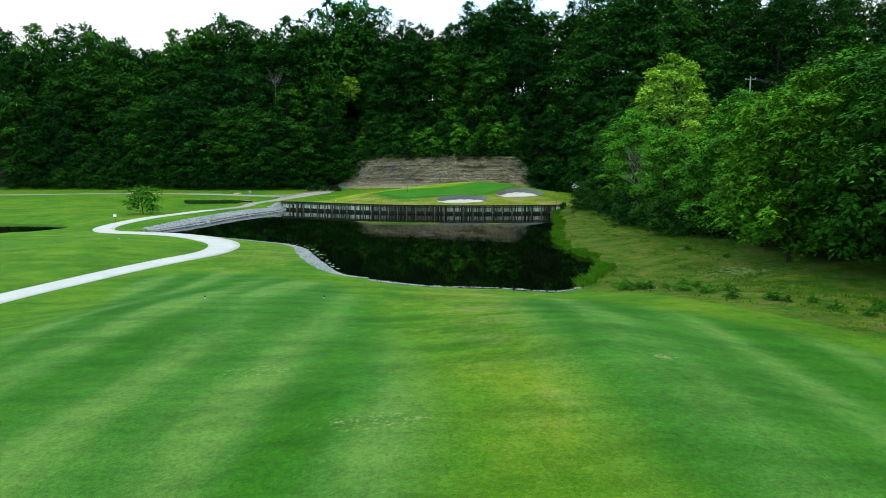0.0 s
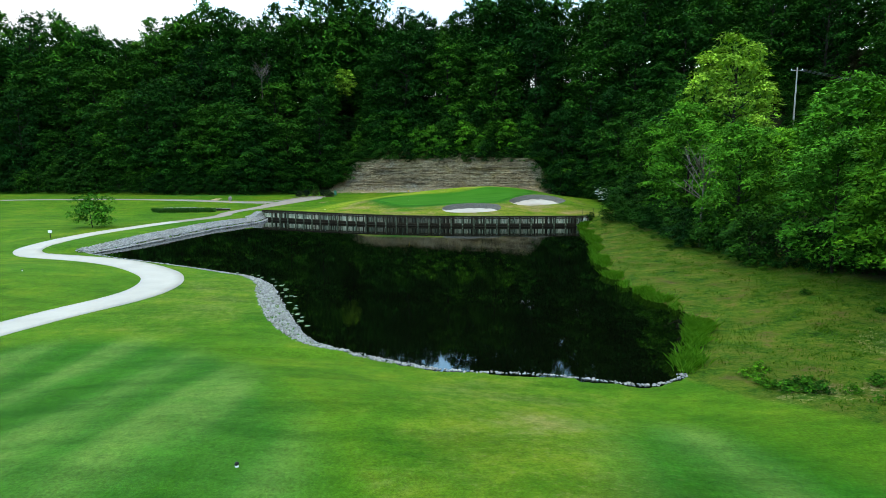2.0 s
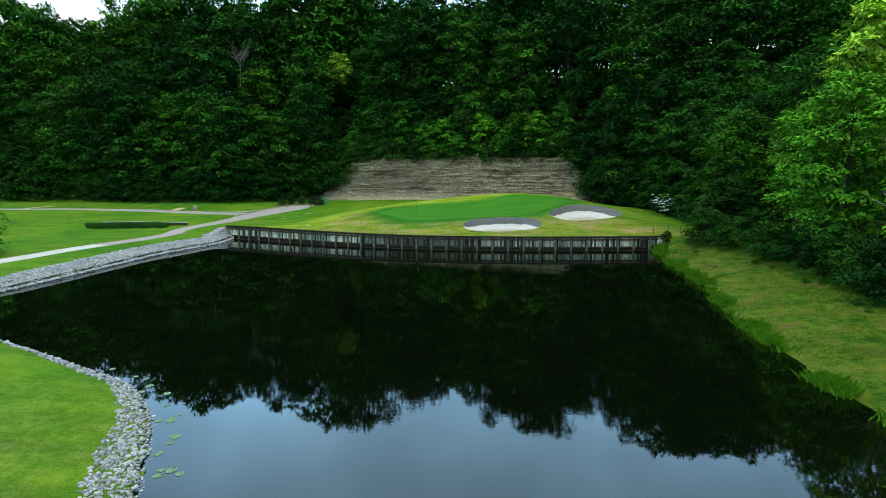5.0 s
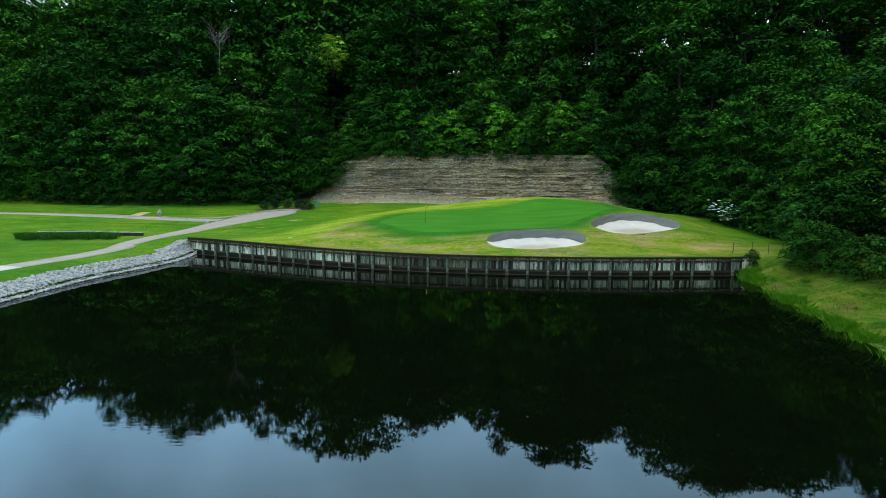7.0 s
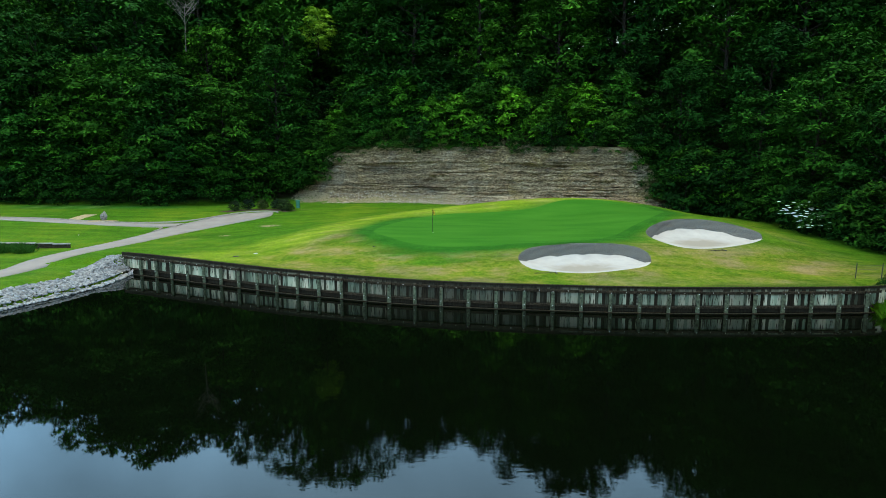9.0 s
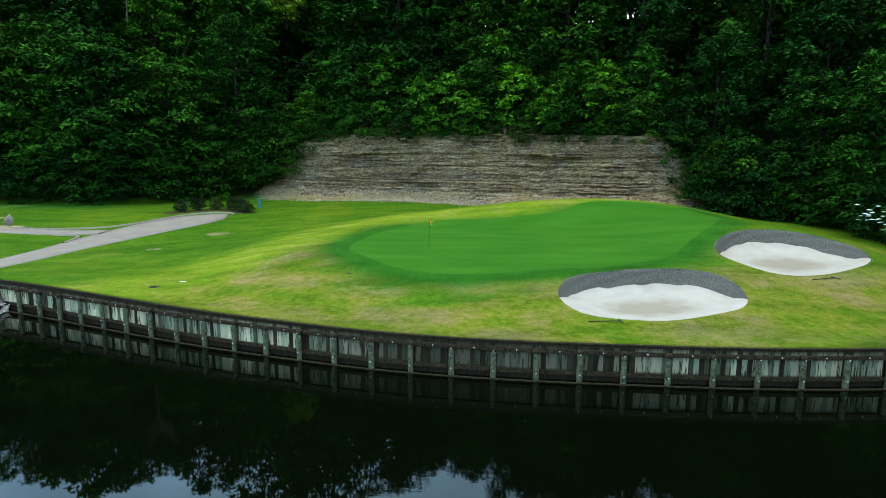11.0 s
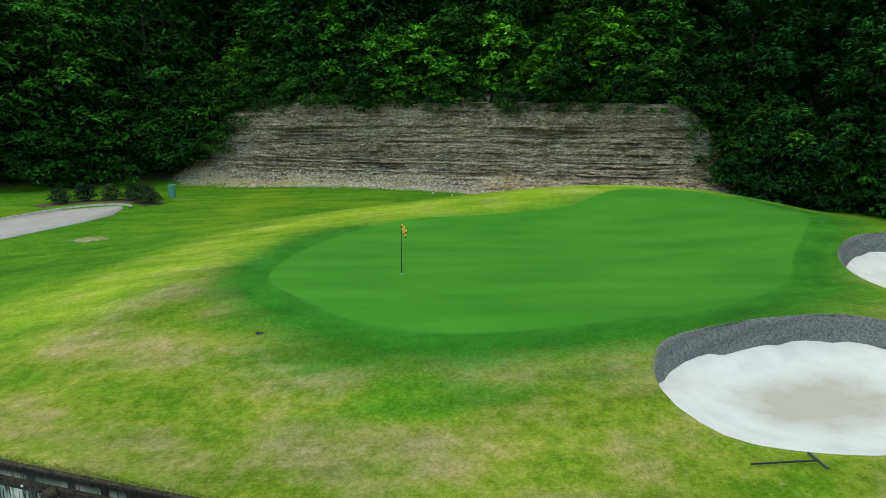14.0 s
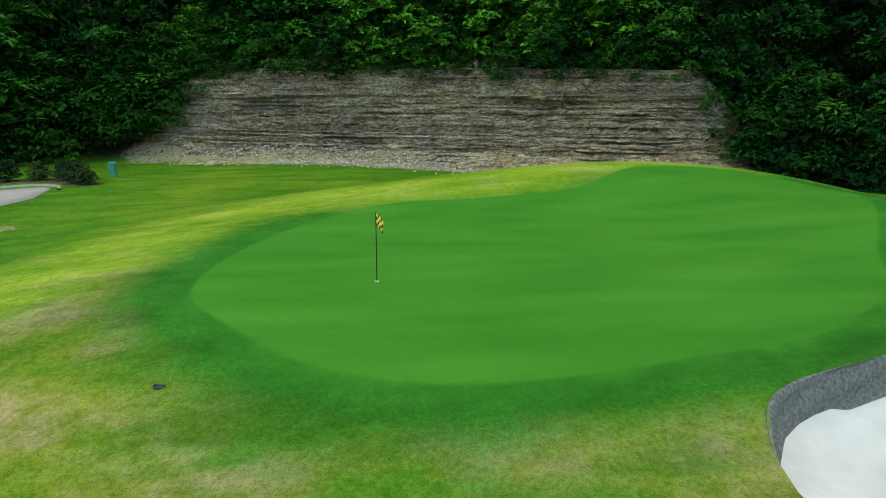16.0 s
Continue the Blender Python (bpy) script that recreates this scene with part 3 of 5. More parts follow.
    bare = 0.9 * bell(x, y, -26.3, 144.2, 1.4, 0.9) + 0.8 * bell(x, y, -29.4, 138.3, 0.9, 0.6) + 0.7 * bell(x, y, -25.4, 160.8, 1.6, 0.5) + 0.42 * bell(x, y, -1.7, 14.2, 2.6, 1.0) + 0.36 * bell(x, y, -6.3, 19.2, 3.2, 1.2) + 0.75 * bell(x, y, 7.0, 18.3, 0.5, 0.3)
    bare = bare + 0.6 * np.exp(-((seg_dist(x, y, EAST_SHORE, False)[0] - 0.2) / 0.6) ** 2) * (0.5 + 0.8 * fbm(x, y, 6.0, 4)) * (y > 50)
    bare = bare + 0.42 * bell(x, y, 23, 46, 6, 5) + 0.4 * bell(x, y, 14.5, 40, 5, 2) + 0.5 * bell(x, y, 17.5, 64.5, 0.9, 0.6)
    along = (x - CLIFF_A[0]) * SIDE[0] + (y - CLIFF_A[1]) * SIDE[1]
    before = (x - CLIFF_A[0]) * FACE[0] + (y - CLIFF_A[1]) * FACE[1]
    bare = bare + 0.95 * (1 - sstep(before, 4.4, 6.0)) * sstep(along, -2, 3) * (1 - sstep(along, 55, 59)) * (before > -2)
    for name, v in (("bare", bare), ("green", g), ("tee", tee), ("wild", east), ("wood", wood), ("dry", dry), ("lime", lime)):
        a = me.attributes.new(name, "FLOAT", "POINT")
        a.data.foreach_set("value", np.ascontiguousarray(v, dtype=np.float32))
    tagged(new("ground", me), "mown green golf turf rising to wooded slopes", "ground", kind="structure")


build_ground()


def flat_poly(name, poly, z, material, label, grow=0.0):
    c = poly.mean(0)
    me = bpy.data.meshes.new(name)
    bm = bmesh.new()
    vs = [bm.verts.new((*(p + (p - c) / np.linalg.norm(p - c) * grow), z)) for p in poly]
    f = bm.faces.new(vs)
    bmesh.ops.triangulate(bm, faces=[f])
    bmesh.ops.recalc_face_normals(bm, faces=bm.faces)
    if bm.faces[:][0].normal.z < 0:
        bmesh.ops.reverse_faces(bm, faces=bm.faces)
    bm.to_mesh(me)
    bm.free()
    me.materials.append(material)
    return tagged(new(name, me), label, "water", kind="structure")


PUSHED = np.concatenate([NEAR_SHORE[:-1] - (0.6, 0.9), EAST_SHORE[:-1] + (1.0, -0.3), WALL[:-1] + (0, 0.1), FAR_SHORE[:-1] + (-1.0, 0.2)])
flat_poly("water", PUSHED, 0.0, WATER, "dark still pond reflecting woods and cloudy sky")
flat_poly("water", POND_WEST, 0.0, WATER, "dark still water of a second pond", 0.6)

# ---- cart paths ----


def ribbon(name, centre, width, material, label, lift=0.03, depth=0.12):
    c = catmull(centre, 0.7)
    t = np.gradient(c, axis=0)
    t /= np.linalg.norm(t, axis=1)[:, None]
    nrm = np.stack([-t[:, 1], t[:, 0]], 1)
    w = np.asarray([width] * len(c)) if np.isscalar(width) else np.interp(np.linspace(0, 1, len(c)), np.linspace(0, 1, len(width)), width)
    k = np.linspace(-0.5, 0.5, 5)
    rows = []
    for off in k:
        p = c + nrm * (off * w)[:, None]
        z = ground_parts(p[:, 0], p[:, 1])[0]
        rows.append(np.column_stack([p, z]))
    R = np.array(rows)
    R[:, :, 2] = R[:, :, 2].max(0)[None, :] * 0.7 + R[:, :, 2] * 0.3 + lift
    top = R.reshape(-1, 3)
    low = np.concatenate([R[0], R[-1]])
    low[:, 2] -= depth
    n = len(c)
    V = np.concatenate([top, low])
    F = []
    for a in range(4):
        for i in range(n - 1):
            F.append((a * n + i + 1, a * n + i, (a + 1) * n + i, (a + 1) * n + i + 1))
    b = 5 * n
    for i in range(n - 1):
        F.append((i, i + 1, b + i + 1, b + i))
        F.append((4 * n + i + 1, 4 * n + i, b + n + i, b + n + i + 1))
    me = obj_mesh(name, V, np.array(F), material, False)
    return tagged(new(name, me), label, "path", kind="structure")


ribbon("path", [(-33, 18), (-31, 30), (-29.6, 39.1), (-28.7, 43.6), (-27.4, 49.6), (-25.7, 54.8), (-24.1, 58.6), (-23.5, 61.6), (-23.9, 64.8), (-25.2, 67.6), (-27.4, 70.1), (-30.6, 72.9), (-34.8, 75.5), (-39.5, 78.0), (-45.0, 80.8), (-48.2, 84.8), (-48.4, 90.5), (-46.9, 98.0), (-45.0, 106.5), (-43.2, 111.5)], [2.6, 2.6, 2.6, 2.9, 3.3, 3.1, 2.8, 2.6, 2.6, 2.6], CONCRETE, "winding pale concrete cart path beside the pond")
ribbon("path", [(-36.5, -60), (-36.0, -30), (-35.0, 0), (-33, 17.99)], 2.6, CONCRETE, "straight pale concrete cart path beside the tees")
ribbon("path", [(-43.2, 111.5), (-40.8, 118.5), (-39.6, 127.0), (-38.4, 135.0), (-36.4, 142.5), (-34.2, 147.6), (-32.3, 151.6), (-30.7, 155.0), (-29.6, 157.2)], [2.6, 2.6, 2.6, 2.6, 2.6, 2.6, 2.7, 2.7, 2.8, 3.0, 3.2, 3.6, 4.4, 5.2, 5.9, 6.3, 6.3, 5.4, 0.8], ASPHALT, "older grey cart path ending in a wide turning head")
ribbon("path", [(-37.5, 146.8), (-44, 147.2), (-56, 149.6), (-70, 152.8), (-90, 153.5), (-118, 152), (-150, 160)], 2.2, ASPHALT, "thin grey cart path crossing the far fairway")

ribbon("curb", [(-66, 152.4), (-56, 150.9), (-50, 149.3), (-44, 148.5), (-38.9, 149.0), (-36.6, 150.8), (-35.2, 153.2), (-33.8, 155.8), (-32.3, 157.5), (-30.6, 158.1), (-29.0, 157.7), (-28.3, 156.2)], 0.2, CURB, "thin pale concrete curb along the turning head", 0.13, 0.3)
ribbon("curb", [(-41.5, 145.6), (-39.8, 145.5), (-38.7, 144.6), (-38.6, 142.0)], 0.2, CURB, "thin dark curb where the paths meet", 0.12, 0.3)

# ---- timber bulkhead ----


def box_verts(sx, sy, sz):
    v = [(x * sx, y * sy, z * sz) for z in (0, 1) for y in (-0.5, 0.5) for x in (-0.5, 0.5)]
    return v, [(0, 2, 3, 1), (4, 5, 7, 6), (0, 1, 5, 4), (2, 6, 7, 3), (0, 4, 6, 2), (1, 3, 7, 5)]


def tube(profile, seg=8):
    """profile: (radius, z) from the bottom up, closed at both ends."""
    V, F = [], []
    for r, z in profile:
        V += [(r * math.cos(2 * math.pi * k / seg), r * math.sin(2 * math.pi * k / seg), z) for k in range(seg)]
    for a in range(len(profile) - 1):
        for k in range(seg):
            F.append((a * seg + k, a * seg + (k + 1) % seg, (a + 1) * seg + (k + 1) % seg, (a + 1) * seg + k))
    F.append(tuple(range(seg))[::-1])
    F.append(tuple(len(V) - seg + k for k in range(seg)))
    return V, F


def walk_line(line, step):
    d = np.r_[0, np.cumsum(np.hypot(*np.diff(line, axis=0).T))]
    s = np.arange(0.0, d[-1], step)
    p = np.stack([np.interp(s, d, line[:, 0]), np.interp(s, d, line[:, 1])], 1)
    t = np.stack([np.interp(s + 0.1, d, line[:, 0]), np.interp(s + 0.1, d, line[:, 1])], 1) - np.stack([np.interp(s - 0.1, d, line[:, 0]), np.interp(s - 0.1, d, line[:, 1])], 1)
    return p, np.degrees(np.arctan2(t[:, 1], t[:, 0]))


def beam(name, line, out, z, h, w, material, parent, label, step=1.83):
    rise = 1.0 if z > 1.3 else 0.0 if z < 0.1 else 0.6
    p, _ = walk_line(line, step)
    for i in range(len(p) - 1):
        a, b = Vector((*p[i], z + (wall_top(p[i][0]) - 1.62) * rise)), Vector((*p[i + 1], z + (wall_top(p[i + 1][0]) - 1.62) * rise))
        d = b - a
        v, f = box_verts(d.length + 0.02, w, h)
        o = child(name, obj_mesh(name, v, f, material), parent, label)
        ang = math.degrees(math.atan2(d.y, d.x))
        mid = (a + b) / 2
        nrm = Vector((-math.sin(radians(ang)), math.cos(radians(ang)), 0))
        o.matrix_basis = Matrix.Translation(mid + nrm * out) @ Matrix.Rotation(radians(ang), 4, "Z") @ Matrix.Rotation(-math.asin(d.z / d.length), 4, "Y")


bulkhead = thing("retaining_wall", 0, 0, 0, "weathered timber bulkhead of planks and posts along the pond", "retaining wall")
rng = random.Random(4)
bp, ba = walk_line(WALL, 0.8)
bt = [(x + 0.07 * math.sin(radians(a)), y - 0.07 * math.cos(radians(a))) for (x, y), a in zip(bp, ba)]
# unseen sheet added so that no light leaks through the plank gaps
child("backing", obj_mesh("backing", [(x, y, z) for x, y in bt for z in (-0.5, wall_top(x) - 0.04)], [(2 * i, 2 * i + 1, 2 * i + 3, 2 * i + 2) for i in range(len(bt) - 1)], TIMBER), bulkhead, "added dark sheet closing the gaps between the planks")
pv, pf = box_verts(0.216, 0.06, 1.0)
plank_me = obj_mesh("plank", pv, pf, PLANK)
pp, pa = walk_line(WALL, 0.22)
for (x, y), a in zip(pp, pa):
    h = wall_top(x) + 0.01 + rng.uniform(-0.008, 0.008)
    child("plank", plank_me, bulkhead, m=Matrix.Translation((x, y, -0.35)) @ Matrix.Rotation(radians(a + rng.uniform(-2, 2)), 4, "Z") @ Matrix.Diagonal((1, 1, h + 0.35, 1)))
beam("wale", WALL, 0.1, 1.2, 0.17, 0.12, TIMBER, bulkhead, "dark horizontal timber beam")
beam("wale", WALL, 0.1, 0.27, 0.15, 0.12, TIMBER, bulkhead, "dark horizontal timber beam")
beam("cap_board", WALL, 0.0, 1.61, 0.05, 0.13, TIMBER, bulkhead, "worn grey-brown capping board")
beam("ledge", WALL, 0.4, 0.0, 0.04, 0.12, TIMBER, bulkhead, "thin wet ledge board at the waterline")
qv, qf = tube([(0.13, -0.8), (0.125, 0.6), (0.12, 1.3), (0.1, 1.33)], 10)
hv, hf = tube([(0.125, 1.24), (0.15, 1.28), (0.155, 1.36), (0.12, 1.42), (0.05, 1.44)], 9)
head_me = obj_mesh("post_head", [(x * (1 + 0.12 * math.sin(5 * z + 9 * x)), y, z) for x, y, z in hv], hf, TIMBER)
post_me = obj_mesh("post", qv, qf, POST, False)
pp, pa = walk_line(WALL, 1.83)
for (x, y), a in zip(pp, pa):
    out = 0.26
    n_ = (-math.sin(radians(a)), math.cos(radians(a)))
    pile = child("post", post_me, bulkhead, m=Matrix.Translation((x + n_[0] * out, y + n_[1] * out, (wall_top(x) - 1.62) * 0.8)) @ Matrix.Rotation(radians(rng.uniform(0, 360)), 4, "Z") @ Matrix.Diagonal((rng.uniform(0.9, 1.1), rng.uniform(0.9, 1.1), rng.uniform(0.97, 1.03), 1)))
    child("post_head", head_me, pile, "dark rotted top")

# ---- bunkers ----


def bunker(poly, drop, label):
    """Steep matted face under the back rim; sand that laps up to the front rim."""
    b = thing("sand_bunker", 0, 0, 0, label, "bunker")
    c = poly.mean(0)
    z = ground_parts(poly[:, 0], poly[:, 1])[0]
    n = len(poly)
    span = poly[:, 1].max() - poly[:, 1].min()
    backness = sstep(poly[:, 1], c[1] - 0.12 * span, c[1] + 0.25 * span)
    floor_z = z.min() - 0.3
    ragged = 0.05 * np.sin(np.arange(n) * 1.7) + 0.04 * np.sin(np.arange(n) * 3.1 + 1)
    foot = z - 0.03 - (drop + ragged) * backness
    base = c + (poly - c) * (1 - 0.07 * backness)[:, None]
    lip = c + (poly - c) * 1.012
    rows = [np.column_stack([lip, z - 0.03 + 0.06 * backness])]
    for k in np.linspace(0.0, 1.0, 6):
        bulge = 0.05 * np.sin(k * 9 + np.arange(n) * 0.9)
        q = poly + (base - poly) * k + (poly - c) / np.linalg.norm(poly - c, axis=1)[:, None] * bulge[:, None] * backness[:, None]
        rows.append(np.column_stack([q, z - 0.02 + 0.04 * backness + (foot - z - 0.03) * k]))
    V = np.concatenate(rows)
    F = np.array([(r * n + i, r * n + (i + 1) % n, (r + 1) * n + (i + 1) % n, (r + 1) * n + i) for r in range(6) for i in range(n) if backness[i] > 0.01 or backness[(i + 1) % n] > 0.01])[:, ::-1]
    child("face", obj_mesh("face", V, F, LINER, True), b, "steep dark grey matted bunker face")
    rings = []
    ks = np.linspace(1.0, 0.08, 12)
    for k in ks:
        p = c + (base - c) * (k * 1.02)
        zz = floor_z + (foot + 0.02 - floor_z) * (k ** 2.4) + 0.03 * np.sin(p[:, 0] * 2.1 + p[:, 1]) * (1 - k)
        rings.append(np.column_stack([p, zz]))
    V = np.concatenate(rings + [[(*c, floor_z)]])
    m = len(ks) - 1
    F = [(r * n + i, r * n + (i + 1) % n, (r + 1) * n + (i + 1) % n, (r + 1) * n + i) for r in range(m) for i in range(n)]
    F += [(m * n + i, m * n + (i + 1) % n, (m + 1) * n) for i in range(n)]
    sand_me = obj_mesh("sand", V, [f[::-1] for f in F], SAND, True)
    sand_me.attributes.new("floor", "FLOAT", "POINT").data.foreach_set("value", np.r_[np.repeat(1 - ks, n), 1.0].astype(np.float32))
    child("sand", sand_me, b, "raked white sand")


bunker(BUNKER_A, 0.8, "kidney-shaped white sand bunker with a steep grey back face")
bunker(BUNKER_B, 0.85, "white sand bunker cut into the mound beside the green")

# ---- rock cut ----


def build_cliff():
    L = np.linalg.norm(CLIFF_B - CLIFF_A)
    ns, nz = 420, 150
    s = np.linspace(-6, L + 3, ns)
    t = np.linspace(0, 1, nz)
    S, T = np.meshgrid(s, t)
    r = np.random.RandomState(5)
    base = 2.0 + 1.2 * sstep(S, 25, L)
    top = 11.4 + 0.08 * np.floor(1.5 + np.sin(S * 0.21)) + 0.04 * np.floor(2 * np.sin(S * 1.3 + 1))
    top = top - 8.6 * (1 - sstep(S, -5, 10)) - 7.0 * sstep(S, L - 6, L + 2)
    Z = base + (top - base) * T
    layer = np.cumsum(r.choice([0.09, 0.14, 0.22, 0.4, 0.6], 60, p=[0.3, 0.3, 0.2, 0.12, 0.08])) + 1.8
    tab = r.uniform(0, 1, 8192)
    dip = 0.12 * np.sin(S * 0.06)
    k = np.searchsorted(layer, Z + dip)
    step = 0.42 * (tab[(k * 13) % 8192] - 0.5)
    bench = np.floor((Z + dip + 0.25 * np.sin(S * 0.17)) * 0.55).astype(int)
    step = step + 0.7 * (tab[(bench * 29 + 5) % 8192] - 0.5)
    for width, depth, seed in ((3.2, 0.34, 3), (1.1, 0.28, 7), (0.4, 0.2, 11)):
        block = np.floor(S / width + tab[(k * 7 + seed) % 8192] * 5).astype(int)
        step = step + depth * (tab[(block * 31 + k * 17 + seed * 101) % 8192] - 0.5)
    broken = sstep(np.sin(S * 0.23 + Z * 0.5) + np.sin(S * 0.51 - Z * 0.8), -0.4, 1.2)
    step = step * (0.45 + 0.75 * broken)
    foot = sstep(T, 0.08, 0.2)
    out = 1.3 * (1 - T) + 2.6 * (1 - sstep(T, 0.0, 0.22)) + step * (0.2 + 0.8 * foot) + 0.45 * np.sin(S * 0.13 + 0.5)
    out = out - 2.0 * (1 - sstep(S, -6, 0)) - 2.0 * sstep(S, L - 4, L + 3)
    out = out + r.normal(size=S.shape) * 0.05
    P = CLIFF_A[None, None] + S[..., None] * SIDE + (out + 0.7)[..., None] * FACE
    V = np.concatenate([P, Z[..., None]], -1).reshape(-1, 3)
    i = np.arange(ns * nz).reshape(nz, ns)
    F = np.stack([i[:-1, :-1], i[:-1, 1:], i[1:, 1:], i[1:, :-1]], -1).reshape(-1, 4)
    tagged(new("rock_face", obj_mesh("rock_face", V, F, ROCK)), "grey-brown layered limestone cut face behind the green", "rock face", kind="structure")


build_cliff()

# ---- trees ----


def unit(v):
    return v / (np.linalg.norm(v, axis=1)[:, None] + 1e-9)


def crown_points(seed, H, R, low, lobes, tufts):
    """Tuft centres on the outsides of several boughs, and the way each tuft faces."""
    r = np.random.RandomState(seed)
    u = np.linspace(-0.88, 0.97, lobes) + r.uniform(-0.06, 0.06, lobes)
    a = np.arange(lobes) * 2.4 + r.uniform(-0.4, 0.4, lobes)
    cz, hz = (H + low) / 2, (H - low) / 2
    size = r.uniform(0.85, 1.2, lobes) * (13 / max(lobes, 9)) ** 0.33
    rad = np.sqrt(np.maximum(0.05, 1 - u * u)) * r.uniform(0.5, 0.64, lobes) * np.where(u < -0.3, 1.1, 1.0)
    B = np.stack([np.cos(a) * rad * R, np.sin(a) * rad * R, cz + u * hz * 0.76], 1)
    br = R * 0.46 * size
    bi = np.repeat(np.arange(lobes), tufts)
    d = r.normal(size=(lobes * tufts, 3))
    outw = unit(B - np.array((0, 0, cz - 0.2 * hz)))
    d = unit(unit(d) + 0.8 * outw[bi] + np.array((0, 0, 0.3)))
    C = B[bi] + d * (br[bi] * r.uniform(0.8, 1.05, len(bi)))[:, None] * np.array((1, 1, 0.8))
    C[:, 2] = np.maximum(C[:, 2], 0.3)
    return C, d, B


def crown_mesh(name, seed, H, R, low, lobes, tufts, leaves, leaf, material, tuft=0.17, corners=4, inner=50):
    """Leaves in flat drooping sprays over the outsides of the boughs, and a loose filling inside."""
    C, D, B = crown_points(seed, H, R, low, lobes, tufts)
    r = np.random.RandomState(seed + 500)
    n = len(C) * leaves
    ci = np.repeat(np.arange(len(C)), leaves)
    cr = R * tuft * r.uniform(0.5, 1.35, len(C))
    a = r.uniform(0, 2 * np.pi, n)
    q = r.uniform(0.02, 1.0, n) ** 0.5
    flat = np.stack([np.cos(a), np.sin(a), np.zeros(n)], 1)
    lean = unit(D * np.array((1, 1, 0.25)))[ci]
    P = C[ci] + flat * (cr[ci] * q)[:, None] + lean * (cr[ci] * 0.3 * r.uniform(-1, 1, n))[:, None]
    P[:, 2] += cr[ci] * (0.38 * (1 - q * q) - 0.2 * q + r.uniform(-0.13, 0.13, n)) - cr[ci] * 0.35 * q * np.maximum(0, (flat * lean).sum(1))
    A = unit(flat + 0.35 * lean - np.array((0, 0, 0.45)) * q[:, None] + r.normal(size=(n, 3)) * 0.45)
    N = np.array((0, 0, 1.0)) + 0.55 * lean + 0.35 * flat * q[:, None] + r.normal(size=(n, 3)) * 0.28
    Bv = unit(np.cross(N, A))
    L = leaf * r.uniform(0.55, 1.4, n)[:, None]
    W = L * r.uniform(0.4, 0.62, n)[:, None]
    if corners == 4:
        V = np.stack([P - A * L * 0.5, P + Bv * W * 0.5, P + A * L * 0.5, P - Bv * W * 0.5], 1).reshape(-1, 3)
    else:
        V = np.stack([P - A * L * 0.45 - Bv * W * 0.55, P - A * L * 0.35 + Bv * W * 0.6, P + A * L * 0.6], 1).reshape(-1, 3)
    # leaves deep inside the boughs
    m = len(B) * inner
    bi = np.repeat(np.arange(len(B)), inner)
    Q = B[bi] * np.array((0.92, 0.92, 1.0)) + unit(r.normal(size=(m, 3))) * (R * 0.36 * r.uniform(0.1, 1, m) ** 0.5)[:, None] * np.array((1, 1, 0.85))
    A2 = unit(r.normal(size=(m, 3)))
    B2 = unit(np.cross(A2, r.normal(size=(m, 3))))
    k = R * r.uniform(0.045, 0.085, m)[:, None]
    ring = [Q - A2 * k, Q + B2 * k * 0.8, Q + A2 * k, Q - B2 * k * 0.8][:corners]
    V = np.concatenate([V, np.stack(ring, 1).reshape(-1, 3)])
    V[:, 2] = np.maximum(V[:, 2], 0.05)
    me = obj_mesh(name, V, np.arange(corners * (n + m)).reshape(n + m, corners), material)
    # random tone per tuft; inner leaves stay at 0, crown shade put into colour
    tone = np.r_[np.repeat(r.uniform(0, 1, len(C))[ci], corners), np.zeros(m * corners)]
    me.attributes.new("shoot_and_shade", "FLOAT", "POINT").data.foreach_set("value", tone.astype(np.float32))
    return me, B


def limb(a, b, r0, r1, seg=6):
    a, b = Vector(a), Vector(b)
    d = b - a
    q = d.to_track_quat("Z", "Y")
    mid = (a + b) / 2 + Vector((0, 0, -0.06 * d.length))
    V = []
    for p, r in ((a, r0), (mid, (r0 + r1) / 2), (b, r1)):
        for k in range(seg):
            t = 2 * math.pi * k / seg
            V.append(p + q @ Vector((r * math.cos(t), r * math.sin(t), 0)))
    F = [(i * seg + k, i * seg + (k + 1) % seg, (i + 1) * seg + (k + 1) % seg, (i + 1) * seg + k) for i in range(2) for k in range(seg)]
    return [tuple(v) for v in V], F


def trunk_mesh(name, seed, H, R, low, C, material=None, thick=0.016):
    r = random.Random(seed)
    V, F = [], []

    def add(vf):
        o = len(V)
        V.extend(vf[0])
        F.extend(tuple(o + i for i in f) for f in vf[1])

    lean = (r.uniform(-0.4, 0.4), r.uniform(-0.4, 0.4))
    knee = (lean[0], lean[1], H * 0.45)
    add(limb((0, 0, -0.6), knee, H * thick * 1.5, H * thick, 8))
    add(limb(knee, (lean[0] * 1.5, lean[1] * 1.5, H * 0.82), H * thick, H * thick * 0.35, 6))
    for c in C:
        z0 = min(H * 0.75, max(H * 0.18, c[2] - 0.35 * math.hypot(c[0], c[1]) - H * 0.05))
        add(limb((lean[0], lean[1], z0), tuple(c), H * thick * 0.5, H * thick * 0.1, 5))
    return obj_mesh(name, V, F, material or BARK)


def make_variant(seed, H, R, low, lobes, tufts, leaves, leaf, material, thick=0.014, tuft=0.17, corners=4):
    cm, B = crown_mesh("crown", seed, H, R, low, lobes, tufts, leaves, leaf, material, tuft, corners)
    return trunk_mesh("trunk", seed, H, R, low, B, thick=thick), cm


